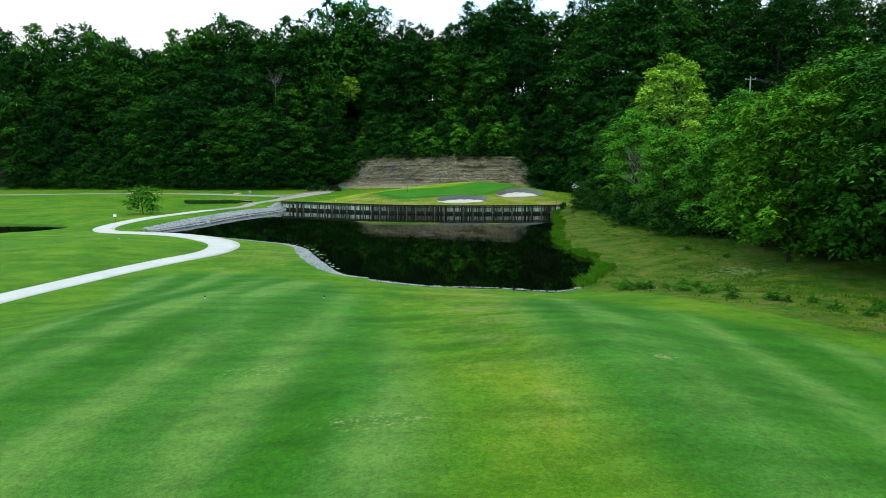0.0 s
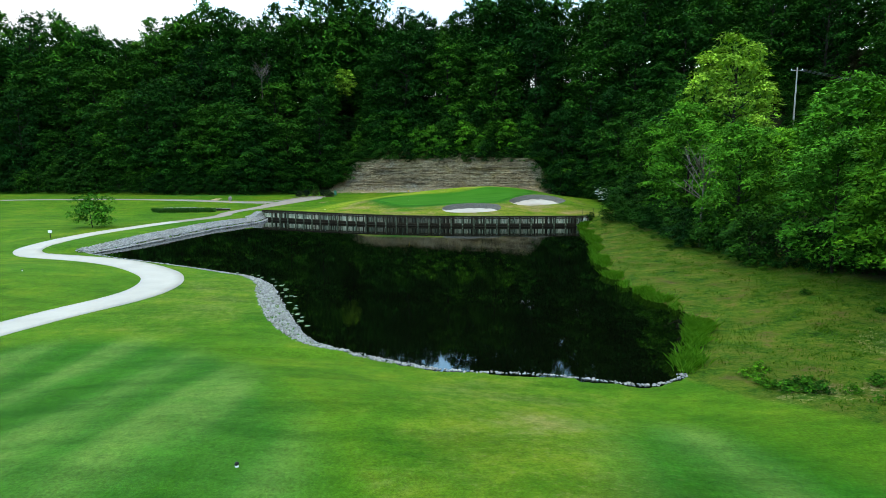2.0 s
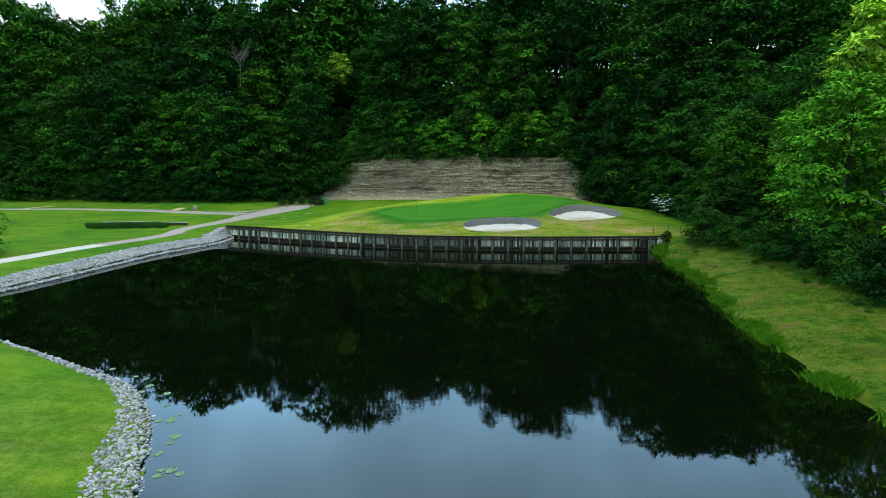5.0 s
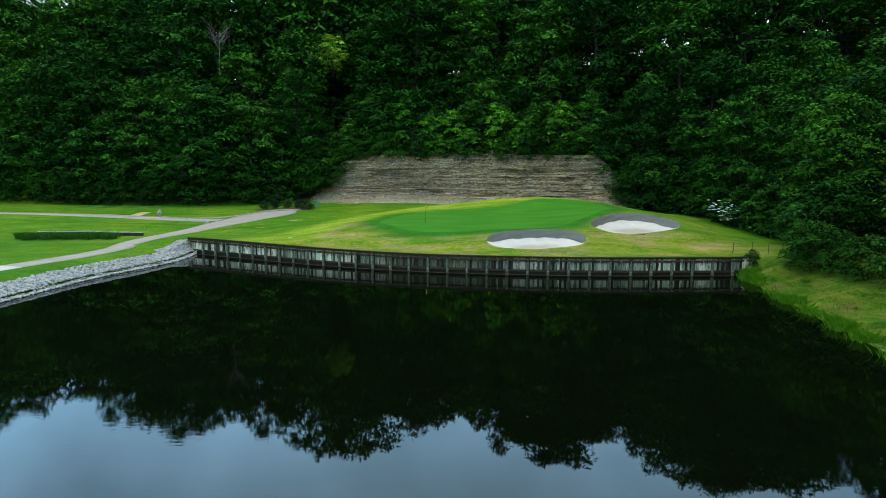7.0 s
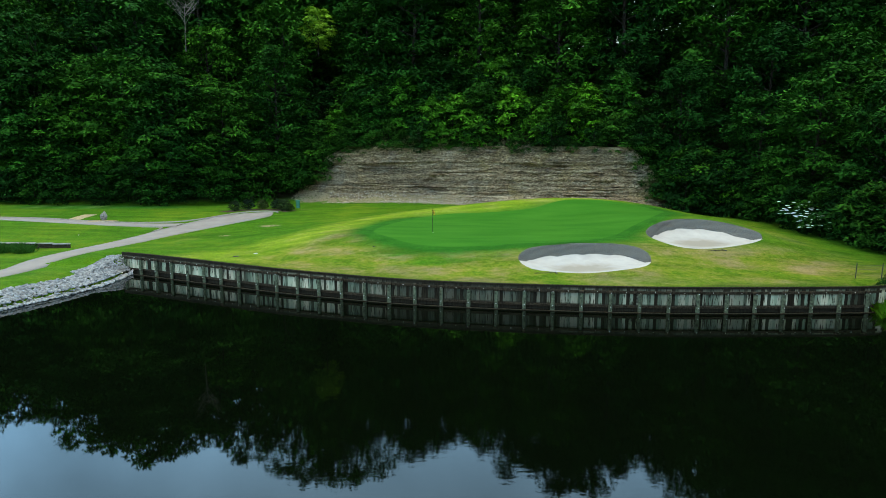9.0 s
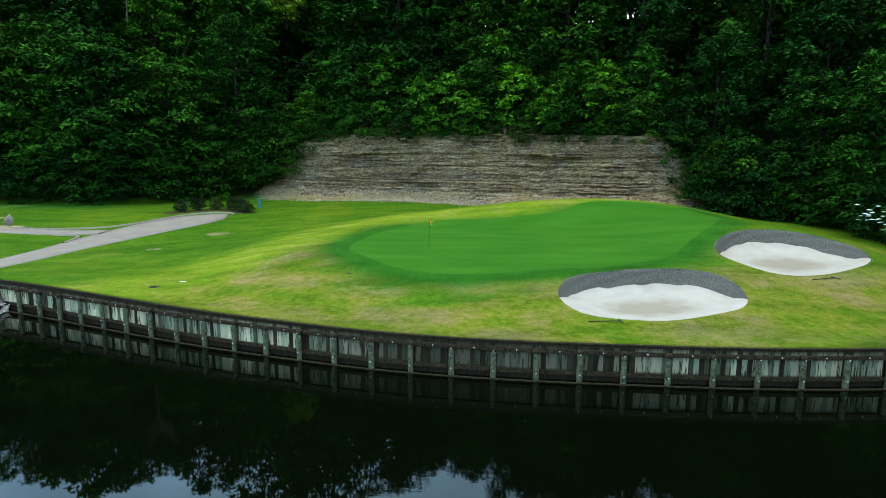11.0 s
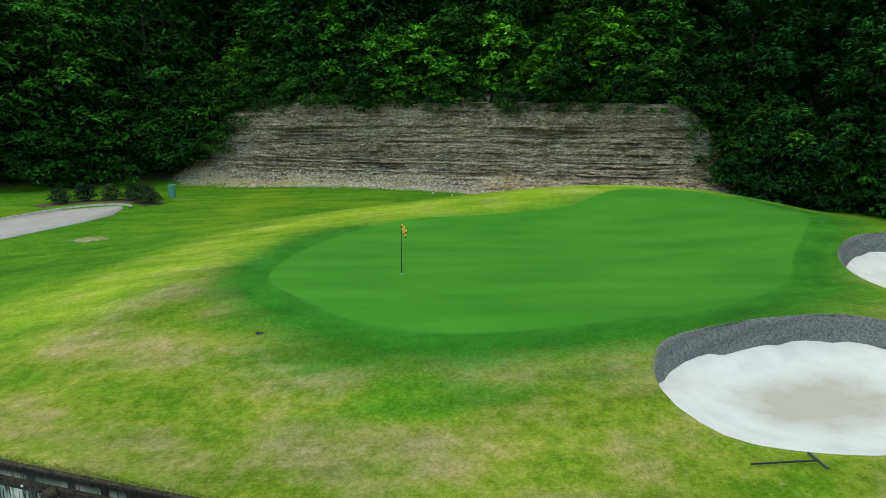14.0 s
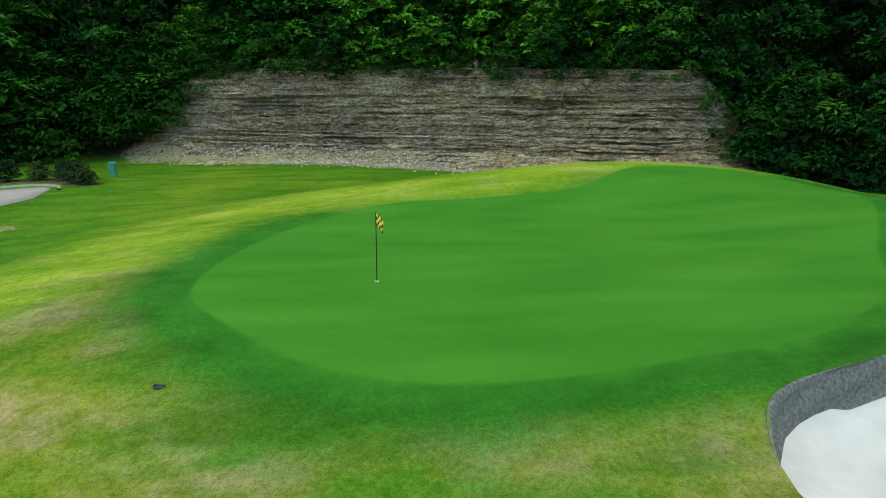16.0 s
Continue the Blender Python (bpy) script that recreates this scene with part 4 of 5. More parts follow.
def plant(variant, name, x, y, scale, turn, label, group, category="tree", squash=1.0, sink=0.1, foot=None):
    t = thing(name, x, y, (ground(x, y) if foot is None else foot) - sink, label, category, group)
    t.rotation_euler = (0, 0, radians(turn))
    t.scale = (scale, scale, scale * squash)
    child("trunk" if category == "tree" else "stem", variant[0], t)
    child("crown" if category == "tree" else "foliage", variant[1], t)
    return t


def hill_y(x):
    return float(np.interp(x, HILL[:, 0], HILL[:, 1]))


rng = random.Random(11)
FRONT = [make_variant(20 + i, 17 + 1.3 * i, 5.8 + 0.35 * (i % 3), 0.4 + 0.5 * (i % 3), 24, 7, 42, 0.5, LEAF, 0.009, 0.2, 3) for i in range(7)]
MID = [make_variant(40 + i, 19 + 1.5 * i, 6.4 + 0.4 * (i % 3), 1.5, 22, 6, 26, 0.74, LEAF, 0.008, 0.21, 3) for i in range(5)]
BUSH = [make_variant(60 + i, 4.6 + 0.5 * i, 3.0, 0.0, 13, 6, 34, 0.34, LEAF_BRUSH, 0.01, 0.25, 3) for i in range(4)]
YOUNG = [make_variant(110 + i, 8.0 + i, 2.9, 0.6, 17, 6, 34, 0.46, LEAF_YOUNG, 0.009, 0.27, 3) for i in range(3)]
# tops of the trees along the ridge: x, height, where the ridge lies at y = 198
RIDGE_Y = 198.0
RIDGE = [(-160, 52), (-150, 52.5), (-140, 53.5), (-131, 54.5), (-121, 55), (-112, 53.5), (-103, 50), (-94, 47.5), (-86, 52.5), (-78, 53), (-71, 56.5), (-64, 55.5), (-56.5, 52.5), (-50, 56.5), (-43, 56), (-35.5, 61), (-28.5, 61.5), (-22, 60), (-16, 50), (-11.5, 55), (-6.5, 53), (-1, 50), (3.5, 54), (8.5, 60.5), (15, 60), (22, 60), (28, 56.5), (34, 58.5), (41, 60), (47, 66), (54, 69), (61, 70), (68, 70), (76, 70), (84, 68)]


def canopy(x, y):
    """The greatest height of a crown that stays under the tops on the ridge, looked at from the tees."""
    top = float(np.interp(x * RIDGE_Y / y, [p[0] for p in RIDGE], [p[1] for p in RIDGE]))
    return 9.0 + (top - 9.0) * y / RIDGE_Y - 2.5 - ground(x, y)


DARK_TREE = "tall dark green broadleaf tree on the wooded slope"
back_rows = []
for row, dd in enumerate(np.arange(4.0, 78, 9.2)):
    for x in np.arange(-170, 150, 11.0):
        x = x + (row % 2) * 5.5 + rng.uniform(-2.8, 2.8)
        y = hill_y(x) + (dd + rng.uniform(-2.4, 2.4)) * 1.08
        s = (x - CLIFF_A[0]) * SIDE[0] + (y - CLIFF_A[1]) * SIDE[1]
        f = (x - CLIFF_A[0]) * FACE[0] + (y - CLIFF_A[1]) * FACE[1]
        if 0 < s < 55.5 and f > -7.0 or f > 1.5 and -3 < s < 59:
            continue
        if y > 115 and seg_dist(np.array([x]), np.array([y]), np.array([(58.0, 122.0), (74.0, 147.5)]), False)[0][0] < 8.5:
            continue
        if abs(x + 5) > 20 + 0.68 * y and row > 2:
            continue
        if row < 3 and -135 < x < 100:
            k = rng.randrange(7)
            plant(FRONT[k], "broadleaf_tree", x, y, min(rng.uniform(1.0, 1.55) * (0.8 if row == 0 else 1.0), canopy(x, y) / (17 + 1.3 * k)), rng.uniform(0, 360), DARK_TREE, "woodland trees")
        elif row < 6 and abs(x) < 130:
            k = rng.randrange(5)
            plant(MID[k], "broadleaf_tree", x, y, min(rng.uniform(0.95, 1.42), canopy(x, y) / (19 + 1.5 * k)), rng.uniform(0, 360), DARK_TREE, "woodland trees")
        else:
            back_rows.append((x, y, min(rng.uniform(0.85, 1.2), canopy(x, y) / 25)))


def far_woods(spots):
    """The rows behind the ridge and beyond the sides, joined."""
    V, F, n = [], [], 0
    meshes = [crown_mesh("far_crown", 90 + i, 20 + 2 * i, 6.5, 5.0, 14, 6, 8, 1.4, LEAF, 0.22, 3)[0] for i in range(3)]
    arrays = []
    for me in meshes:
        a = np.empty(len(me.vertices) * 3, dtype=np.float32)
        me.vertices.foreach_get("co", a)
        arrays.append(a.reshape(-1, 3))
        bpy.data.meshes.remove(me)
    for x, y, k in spots:
        a = arrays[rng.randrange(3)]
        t = rng.uniform(0, 6.28)
        c, q = math.cos(t), math.sin(t)
        p = np.stack([a[:, 0] * c - a[:, 1] * q, a[:, 0] * q + a[:, 1] * c, a[:, 2]], 1) * k + np.array((x, y, ground(x, y)))
        V.append(p)
    V = np.concatenate(V)
    tagged(new("far_woods", obj_mesh("far_woods", V, np.arange(len(V)).reshape(-1, 3), LEAF)), "dense dark green woods over the ridge", "woods", kind="stuff")


for x, y, k in [(-31, 197, 1.5), (19, 190, 1.5), (-27, 203, 1.4), (24, 196, 1.45)]:
    plant(MID[2], "broadleaf_tree", x, y, k, rng.uniform(0, 360), DARK_TREE, "woodland trees")
for i, (x, top) in enumerate(RIDGE):
    y = RIDGE_Y + rng.uniform(-1.5, 1.5)
    plant(MID[i % 5], "broadleaf_tree", x, y, (top - ground(x, y)) / (19 + 1.5 * (i % 5)) * 0.74, rng.uniform(0, 360), "tall broadleaf tree standing against the sky on the ridge", "woodland trees", squash=1.38)
far_woods(back_rows)

# brush along the foot of the woods, over the rock cut and beside the green
BRUSH = "dense dark green brush at the edge of the woods"
for x in np.arange(-128, -33, 3.3):
    plant(rng.choice(BUSH), "shrub", x + rng.uniform(-1, 1), hill_y(x) + rng.uniform(-1.0, 1.2), rng.uniform(0.75, 1.4), rng.uniform(0, 360), BRUSH, "woodland brush", "shrub")
for x in np.arange(-128, -33, 4.4):
    plant(rng.choice(BUSH), "shrub", x + rng.uniform(-1, 1), hill_y(x) + rng.uniform(2.6, 4.6), rng.uniform(1.2, 1.8), rng.uniform(0, 360), BRUSH, "woodland brush", "shrub")
for k in range(60):
    s = -3 + 61 * (k + rng.uniform(0, 1)) / 60
    back = -0.5 + 6.5 * (k % 3) / 2 + rng.uniform(-0.3, 1.2)
    x, y = CLIFF_A + SIDE * s - FACE * back
    plant(rng.choice(BUSH), "shrub", float(x), float(y), rng.choice((0.4, 0.55, 0.7, 0.9, 1.1)) * (1 + 0.35 * (k % 3)), rng.uniform(0, 360), "green brush hanging over the top of the rock cut", "cliff-top brush", "shrub", sink=0.3, foot=10.7 if k % 3 == 0 else None)
for s, back, k in [(6, 2.0, 0.8), (13, 1.2, 1.0), (18, 3.5, 1.15), (23.5, 0.8, 0.85), (27, 2.2, 1.05), (31, 0.6, 0.7), (36, 3.0, 1.1), (41, 1.0, 0.75), (47, 2.5, 0.9), (10, 5.0, 1.2), (33, 5.5, 1.25), (52, 4.0, 1.0)]:
    x, y = CLIFF_A + SIDE * s - FACE * back
    plant(rng.choice(YOUNG), "broadleaf_tree", float(x), float(y), k, rng.uniform(0, 360), "slim young bright green tree above the rock cut", "young trees", foot=10.6 + 0.4 * back)
for x, y, k in [(-58, 170, 0.7), (-76, 172, 0.8), (-95, 177, 0.75), (30, 152.5, 0.8), (34.5, 146, 0.7)]:
    plant(rng.choice(YOUNG), "broadleaf_tree", x, y, k, rng.uniform(0, 360), "slim young bright green tree at the edge of the woods", "young trees")
LIME = make_variant(120, 13, 5.0, 1.0, 20, 9, 40, 0.5, LEAF_GOLD, 0.009, 0.14, 3)
plant(LIME, "broadleaf_tree", -27.8, 186, 0.62, 20, "yellow-green tree among the darker woodland trees", "woodland trees", foot=28.0)
for x, y, z in [(55.0, 168, 32.5), (75.5, 170, 32.5), (66, 152, 26.0)]:
    plant(YOUNG[0], "broadleaf_tree", x, y, 1.35, rng.uniform(0, 360), "bright green tree on the upper wooded slope", "woodland trees", foot=z)
for s, f, k in [(-4.5, 3.6, 1.1), (-1.0, 2.6, 1.25), (-2.5, 3.0, 1.5), (1.0, 0.8, 1.6), (0.5, 2.4, 1.35), (2.6, 1.3, 1.3), (2.0, -2.0, 1.2), (-6.0, 2.0, 1.3), (-3.5, 0.3, 1.5), (-7.5, 1.0, 1.4), (0.0, -2.5, 1.5), (5.0, -1.8, 0.9), (7.0, -2.0, 0.9), (55.5, -1.0, 0.9), (57.5, -0.6, 1.1), (59.5, 0.5, 1.2), (61.0, 3.5, 1.2), (62.0, 1.0, 1.5)]:
    x, y = CLIFF_A + SIDE * s + FACE * f
    plant(rng.choice(BUSH), "shrub", float(x), float(y), k, rng.uniform(0, 360), BRUSH, "woodland brush", "shrub")
for s, f, k, z in [(5.0, 1.0, 1.0, 6.0), (6.5, 0.3, 0.9, 8.2), (8.5, 0.0, 0.8, 9.6), (55.5, 0.6, 0.8, 8.0)]:
    x, y = CLIFF_A + SIDE * s + FACE * f
    plant(rng.choice(BUSH), "shrub", float(x), float(y), k, rng.uniform(0, 360), "green brush hanging over the top of the rock cut", "cliff-top brush", "shrub", foot=z)
for x in np.arange(-84, -33, 7.2):
    plant(rng.choice(FRONT), "broadleaf_tree", float(x), hill_y(x) + 2.2 + rng.uniform(-0.8, 0.8), rng.uniform(1.0, 1.25), rng.uniform(0, 360), DARK_TREE, "woodland trees")
for k in range(22):
    t = k / 21
    x = 26.5 + 6.5 * math.sin(1.1 * math.pi * t) + rng.uniform(-0.6, 0.8)
    y = 156 - 42 * t
    plant(rng.choice(BUSH), "shrub", x + 1.2 + 4.0 * float(sstep(t, 0.5, 0.9)), y, rng.uniform(0.8, 1.3), rng.uniform(0, 360), BRUSH, "woodland brush", "shrub")
for x, y, k in [(33, 151, 0.8), (35, 143, 0.85), (38, 135, 0.8), (40, 148, 1.0), (43, 140, 1.0), (39, 127, 0.8), (46, 130, 1.0), (49, 146, 1.05), (54, 136, 1.0), (44, 120, 0.95)]:
    plant(rng.choice(FRONT), "broadleaf_tree", x, y, k * rng.uniform(0.95, 1.1), rng.uniform(0, 360), DARK_TREE, "woodland trees")

for k in range(44):
    t = (k + rng.random()) / 44
    x, y = 56 + 30 * t + rng.uniform(-6, 6), 120 + 46 * t + rng.uniform(-3, 3)
    plant(rng.choice(BUSH), "shrub", x, y, rng.uniform(0.9, 1.3), rng.uniform(0, 360), "dense green brush on the cleared strip below the power pole", "woodland brush", "shrub")

# lighter trees on the east bank
BANK = [make_variant(70 + i, 14.5 + 1.2 * i, 5.6, 0.0, 26, 9, 54, 0.36, LEAF_PALE, 0.008, 0.19, 3) for i in range(3)]
SHADY = [(v[0], v[1].copy()) for v in BANK]
for v in SHADY:
    v[1].materials[0] = LEAF_BANK
for x, y, k, v in [(28.5, 62, 0.8, 0), (34.5, 69, 0.95, 1), (28.5, 77, 0.78, 2), (32, 85, 0.82, 0), (29.8, 93, 1.02, 1), (34, 101, 0.9, 2), (36.5, 110, 0.9, 0), (38, 119, 0.85, 1), (37, 74, 0.88, 2), (39, 88, 0.75, 1), (33.5, 55, 1.0, 1), (40, 64, 1.25, 0), (39, 49, 1.1, 2), (44, 82, 0.9, 1), (41, 108, 1.05, 0), (47, 56, 1.35, 0), (50, 72, 1.3, 2), (46, 40, 1.2, 1), (34.2, 120.5, 1.02, 1)]:
    plant((BANK if 58 < y < 104 and x < 40 else SHADY)[v], "broadleaf_tree", x, y, k * rng.uniform(0.95, 1.05), rng.uniform(0, 360), "leafy bright green broadleaf tree on the pond bank", "bank trees")
plant(make_variant(77, 22, 5.5, 5.0, 26, 9, 50, 0.36, LEAF_GOLD, 0.01, 0.19, 3), "broadleaf_tree", 36.6, 97.0, 1.07, 30, "tall pale yellow-green tree above the bank trees", "bank trees")
for k in range(20):
    y = 112 - 2.7 * k
    x = 26.0 + rng.uniform(-0.8, 1.2) + 5.0 * max(0.0, (68 - y) / 12)
    plant(rng.choice(BUSH), "shrub", float(x), y, rng.uniform(0.45, 0.8), rng.uniform(0, 360), "low green brush under the bank trees", "bank brush", "shrub")

for x, y, k, v in [(27.5, 47, 0.95, 0), (30.5, 40, 1.0, 1), (34, 34, 1.1, 2), (37, 43, 1.15, 0), (29, 54, 0.85, 2)]:
    plant(SHADY[v], "broadleaf_tree", x, y, k, rng.uniform(0, 360), "leafy bright green broadleaf tree on the pond bank", "bank trees")
WEED = [make_variant(95 + i, 0.75, 0.8, 0.0, 6, 6, 10, 0.2, LEAF_BANK, 0.01, 0.3) for i in range(2)]
for k in range(64):
    t, off = rng.random(), rng.uniform(0.3, 1.0)
    x, y = 11.5 + 12.5 * t + off * (2.0 + 5.0 * t), 41.0 - 24 * t + off * 4.0
    if k > 44:
        x, y = rng.uniform(23, 27), rng.uniform(46, 108)
    plant(WEED[k % 2], "weed_clump", x, y, rng.uniform(0.3, 0.6), rng.uniform(0, 360), "low leafy green weed clump on the rough bank", "bank weeds", "weed", sink=0.05)

# ---- stones ----


def stone_shape(seed):
    r = np.random.RandomState(seed)
    bm = bmesh.new()
    bmesh.ops.create_icosphere(bm, subdivisions=1, radius=1.0)
    V = np.array([v.co[:] for v in bm.verts])
    F = np.array([[v.index for v in f.verts] for f in bm.faces])
    bm.free()
    cut = unit(r.normal(size=(5, 3)))
    for c in cut:
        d = V @ c
        V = V - np.maximum(0, d - r.uniform(0.45, 0.75))[:, None] * c
    return V * r.uniform(0.85, 1.15, V.shape) * np.array((1.15, 0.9, 0.62)), F


SHAPES = [stone_shape(i) for i in range(8)]


def joined_stones(name, spots, material, label):
    r = np.random.RandomState(2)
    V, F, n = [], [], 0
    for x, y, z, k in spots:
        v, f = SHAPES[r.randint(8)]
        R = np.array(Euler(r.uniform(-0.5, 0.5, 3) + np.array((0, 0, r.uniform(0, 6.28)))).to_matrix())
        V.append((v * k) @ R.T + np.array((x, y, z)))
        F.append(f + n)
        n += len(v)
    return tagged(new(name, obj_mesh(name, np.concatenate(V), np.concatenate(F), material)), label, "stones", kind="stuff")


def strewn(line, inner, outer, density, seed, lo, hi):
    """Places on the land side of a shore line: inner metres out over the water, outer metres inland."""
    r = np.random.RandomState(seed)
    p, ang = walk_line(line, 0.25)
    out = []
    inn, outr = np.interp(np.arange(len(p)), np.linspace(0, len(p) - 1, len(inner)), inner), np.interp(np.arange(len(p)), np.linspace(0, len(p) - 1, len(outer)), outer)
    for (x, y), a, i, o in zip(p, ang, inn, outr):
        for _ in range(r.poisson((i + o) * 0.25 * density)):
            d = r.uniform(-i, o)
            k = r.uniform(lo, hi) * (1.25 if r.rand() < 0.15 else 1.0)
            nx, ny = math.sin(radians(a)), -math.cos(radians(a))
            out.append((x + nx * d + r.uniform(-0.1, 0.1), y + ny * d + r.uniform(-0.1, 0.1), k))
    xs, ys = np.array([q[0] for q in out]), np.array([q[1] for q in out])
    z = np.maximum(ground_parts(xs, ys)[0], -0.05)
    return [(x, y, max(float(h), min(ground(x, y), float(h) + 0.35)) + 0.12 * k, k) for (x, y, k), h in zip(out, z)]


riprap = thing("riprap", -10.0, 55.0, 0.0, "pale grey limestone riprap lining the pond edge", "riprap", kind="structure")
near = strewn(NEAR_SHORE, [0.15], [0.2, 0.2, 0.3, 0.6, 1.5, 1.6, 0.6, 0.1, 0.2], 84.0, 6, 0.04, 0.105)
near.sort(key=lambda q: abs(q[1] - 53.0))
stone_meshes = [obj_mesh("stone", v, f, STONE) for v, f in SHAPES]
for x, y, z, k in near[:300]:
    child("stone", stone_meshes[rng.randrange(8)], riprap, m=Matrix.Translation((x + 10.0, y - 55.0, z)) @ Euler((rng.uniform(-0.5, 0.5), rng.uniform(-0.5, 0.5), rng.uniform(0, 6.28))).to_matrix().to_4x4() @ Matrix.Scale(k, 4))
corner = []
for k in range(1300):
    t, q = rng.random(), rng.random()
    x, y = -33.5 - 1.9 * q - 0.4 * t, 127.1 - 5.0 * t + rng.uniform(-0.2, 0.2)
    corner.append((x, y, max(ground(x, y), 0.1 + 1.35 * min(1.0, q * 1.6 + 0.25) * (1 - 0.55 * t)) + 0.02, rng.uniform(0.06, 0.12)))
far = [(x, y, z + 0.1, k) for x, y, z, k in strewn(FAR_SHORE, [0.55], [1.3, 1.7, 1.8, 1.8, 1.6], 80.0, 8, 0.08, 0.155)]
joined_stones("riprap_stones", near[300:] + far + corner, STONE, "pale grey limestone rubble on the pond banks")
scree = []
r_ = np.random.RandomState(12)
for k in range(3600):
    q = CLIFF_A + SIDE * r_.uniform(7, 57) + FACE * (2.0 + abs(r_.normal()) * 1.5)
    scree.append((q[0], q[1], 0.0, r_.uniform(0.04, 0.15)))
zz = ground_parts(np.array([q[0] for q in scree]), np.array([q[1] for q in scree]))[0]
joined_stones("scree", [(x, y, float(h) + 0.03 + 0.25 * max(0, 3.4 - ((x - CLIFF_A[0]) * FACE[0] + (y - CLIFF_A[1]) * FACE[1])), k) for (x, y, _, k), h in zip(scree, zz)], SCREE, "fallen grey stone chips below the rock cut")

# ---- reeds, weeds and water plants ----


def blades(name, spots, per, tall, wide, spread, material, label, category):
    r = np.random.RandomState(21)
    P = np.repeat(np.array(spots), per, axis=0)
    n = len(P)
    P[:, :2] += r.normal(size=(n, 2)) * spread
    a = r.uniform(0, 6.28, n)
    h = (tall * r.uniform(0.5, 1.25, n))[:, None]
    lean = np.stack([np.cos(a), np.sin(a), np.zeros(n)], 1) * h * r.uniform(0.25, 1.1, n)[:, None]
    side = np.stack([-np.sin(a), np.cos(a), np.zeros(n)], 1) * wide
    up = np.array((0, 0, 1.0))
    V = np.stack([P - side, P + side, P + side * 0.8 + lean * 0.35 + up * h * 0.6, P + lean + up * h, P - side * 0.8 + lean * 0.35 + up * h * 0.6], 1).reshape(-1, 3)
    return tagged(new(name, obj_mesh(name, V, np.arange(5 * n).reshape(n, 5), material)), label, category, kind="stuff")


p, ang = walk_line(EAST_SHORE, 0.35)
tufts = []
for (x, y), a in zip(p, ang):
    thick = math.sin(y * 0.75) + 0.6 * math.sin(y * 1.9 + 2) + rng.uniform(-0.4, 0.4)
    thick += 1.3 * max(0.0, 1 - abs(y - 49) / 4)
    for _ in range(5 if thick > 0.85 else 2 if thick > 0.5 else rng.choice([0, 0, 0, 1])):
        d = rng.uniform(-0.3, 0.35 + 0.25 * max(0.0, thick))
        qx, qy = x + math.sin(radians(a)) * d, y - math.cos(radians(a)) * d
        tufts.append((qx, qy, max(0.0, ground(qx, qy)) - 0.03))
blades("reeds", tufts, 34, 0.5, 0.016, 0.2, REED, "bright green reeds along the pond edge", "reeds")
r_ = np.random.RandomState(17)
wx_, wy_ = r_.uniform(12.5, 29, 6500), r_.uniform(22, 112, 6500)
keep = ~inside(wx_, wy_, POND) & (((wx_ - 10.3) * 16.6 + (wy_ - 42.6) * 7.7) / 18.3 > 0.8)
keep &= r_.rand(6500) < (0.35 + 0.5 * (wx_ > 20)) * (0.6 + 0.6 * fbm(wx_, wy_, 5.0, 9))
weeds = list(zip(wx_[keep].tolist(), wy_[keep].tolist()))
wz = ground_parts(np.array([w[0] for w in weeds]), np.array([w[1] for w in weeds]))[0]
blades("weeds", [(x, y, float(h) - 0.02) for (x, y), h in zip(weeds, wz)], 15, 0.11, 0.024, 0.33, WEED_LEAF, "low green weeds scattered on the rough bank", "weeds")


FRINGE = leaf_material("fringe_grass", (0.05, 0.12, 0.008), (0.19, 0.22, 0.06), (0.1, 0.16, 0.02), True)
p, ang = walk_line(WALL, 0.04)
edge = [(x + math.sin(radians(a)) * 0.13, y - math.cos(radians(a)) * 0.13, wall_top(x) + 0.02) for (x, y), a in zip(p, ang)]
blades("grass_fringe", edge, 5, 0.055, 0.007, 0.06, FRINGE, "short pale grass hanging over the bulkhead edge", "grass")


def disc(r, seg=12, notch=True):
    V, F = [(0, 0, 0.012), (0, 0, 0.0)], []
    for k in range(seg):
        t = 0.25 + (2 * math.pi - (0.5 if notch else 0)) * k / (seg - 1)
        q = r * (1 + 0.06 * math.sin(5 * t))
        V += [(q * math.cos(t), q * math.sin(t), 0.014), (q * math.cos(t), q * math.sin(t), 0.0)]
    for k in range(seg - 1):
        a, b = 2 + 2 * k, 4 + 2 * k
        F += [(0, a, b), (1, b + 1, a + 1), (a, a + 1, b + 1, b)]
    return V, F


PAD = simple("lily_pad_green", (0.11, 0.17, 0.075), 0.4, 0.35, 3.0)
pad_me = obj_mesh("lily_pad", *disc(0.2), PAD)
for k in range(34):
    t = rng.random()
    i = int(len(NEAR_SHORE) * (0.34 + 0.3 * t))
    x, y = NEAR_SHORE[i]
    o = new("lily_pad", pad_me)
    m = rng.uniform(0.5, 1.1)
    o.matrix_basis = Matrix.Translation((x + rng.uniform(0.3, 1.3) * (1 - 0.4 * t), y + rng.uniform(-0.2, 1.0), 0.0)) @ Matrix.Rotation(rng.uniform(0, 6.28), 4, "Z") @ Matrix.Diagonal((m, m * rng.uniform(0.6, 1), 1, 1))
    tagged(o, "flat dull green lily pad floating near the riprap", "lily pad", "lily pads")

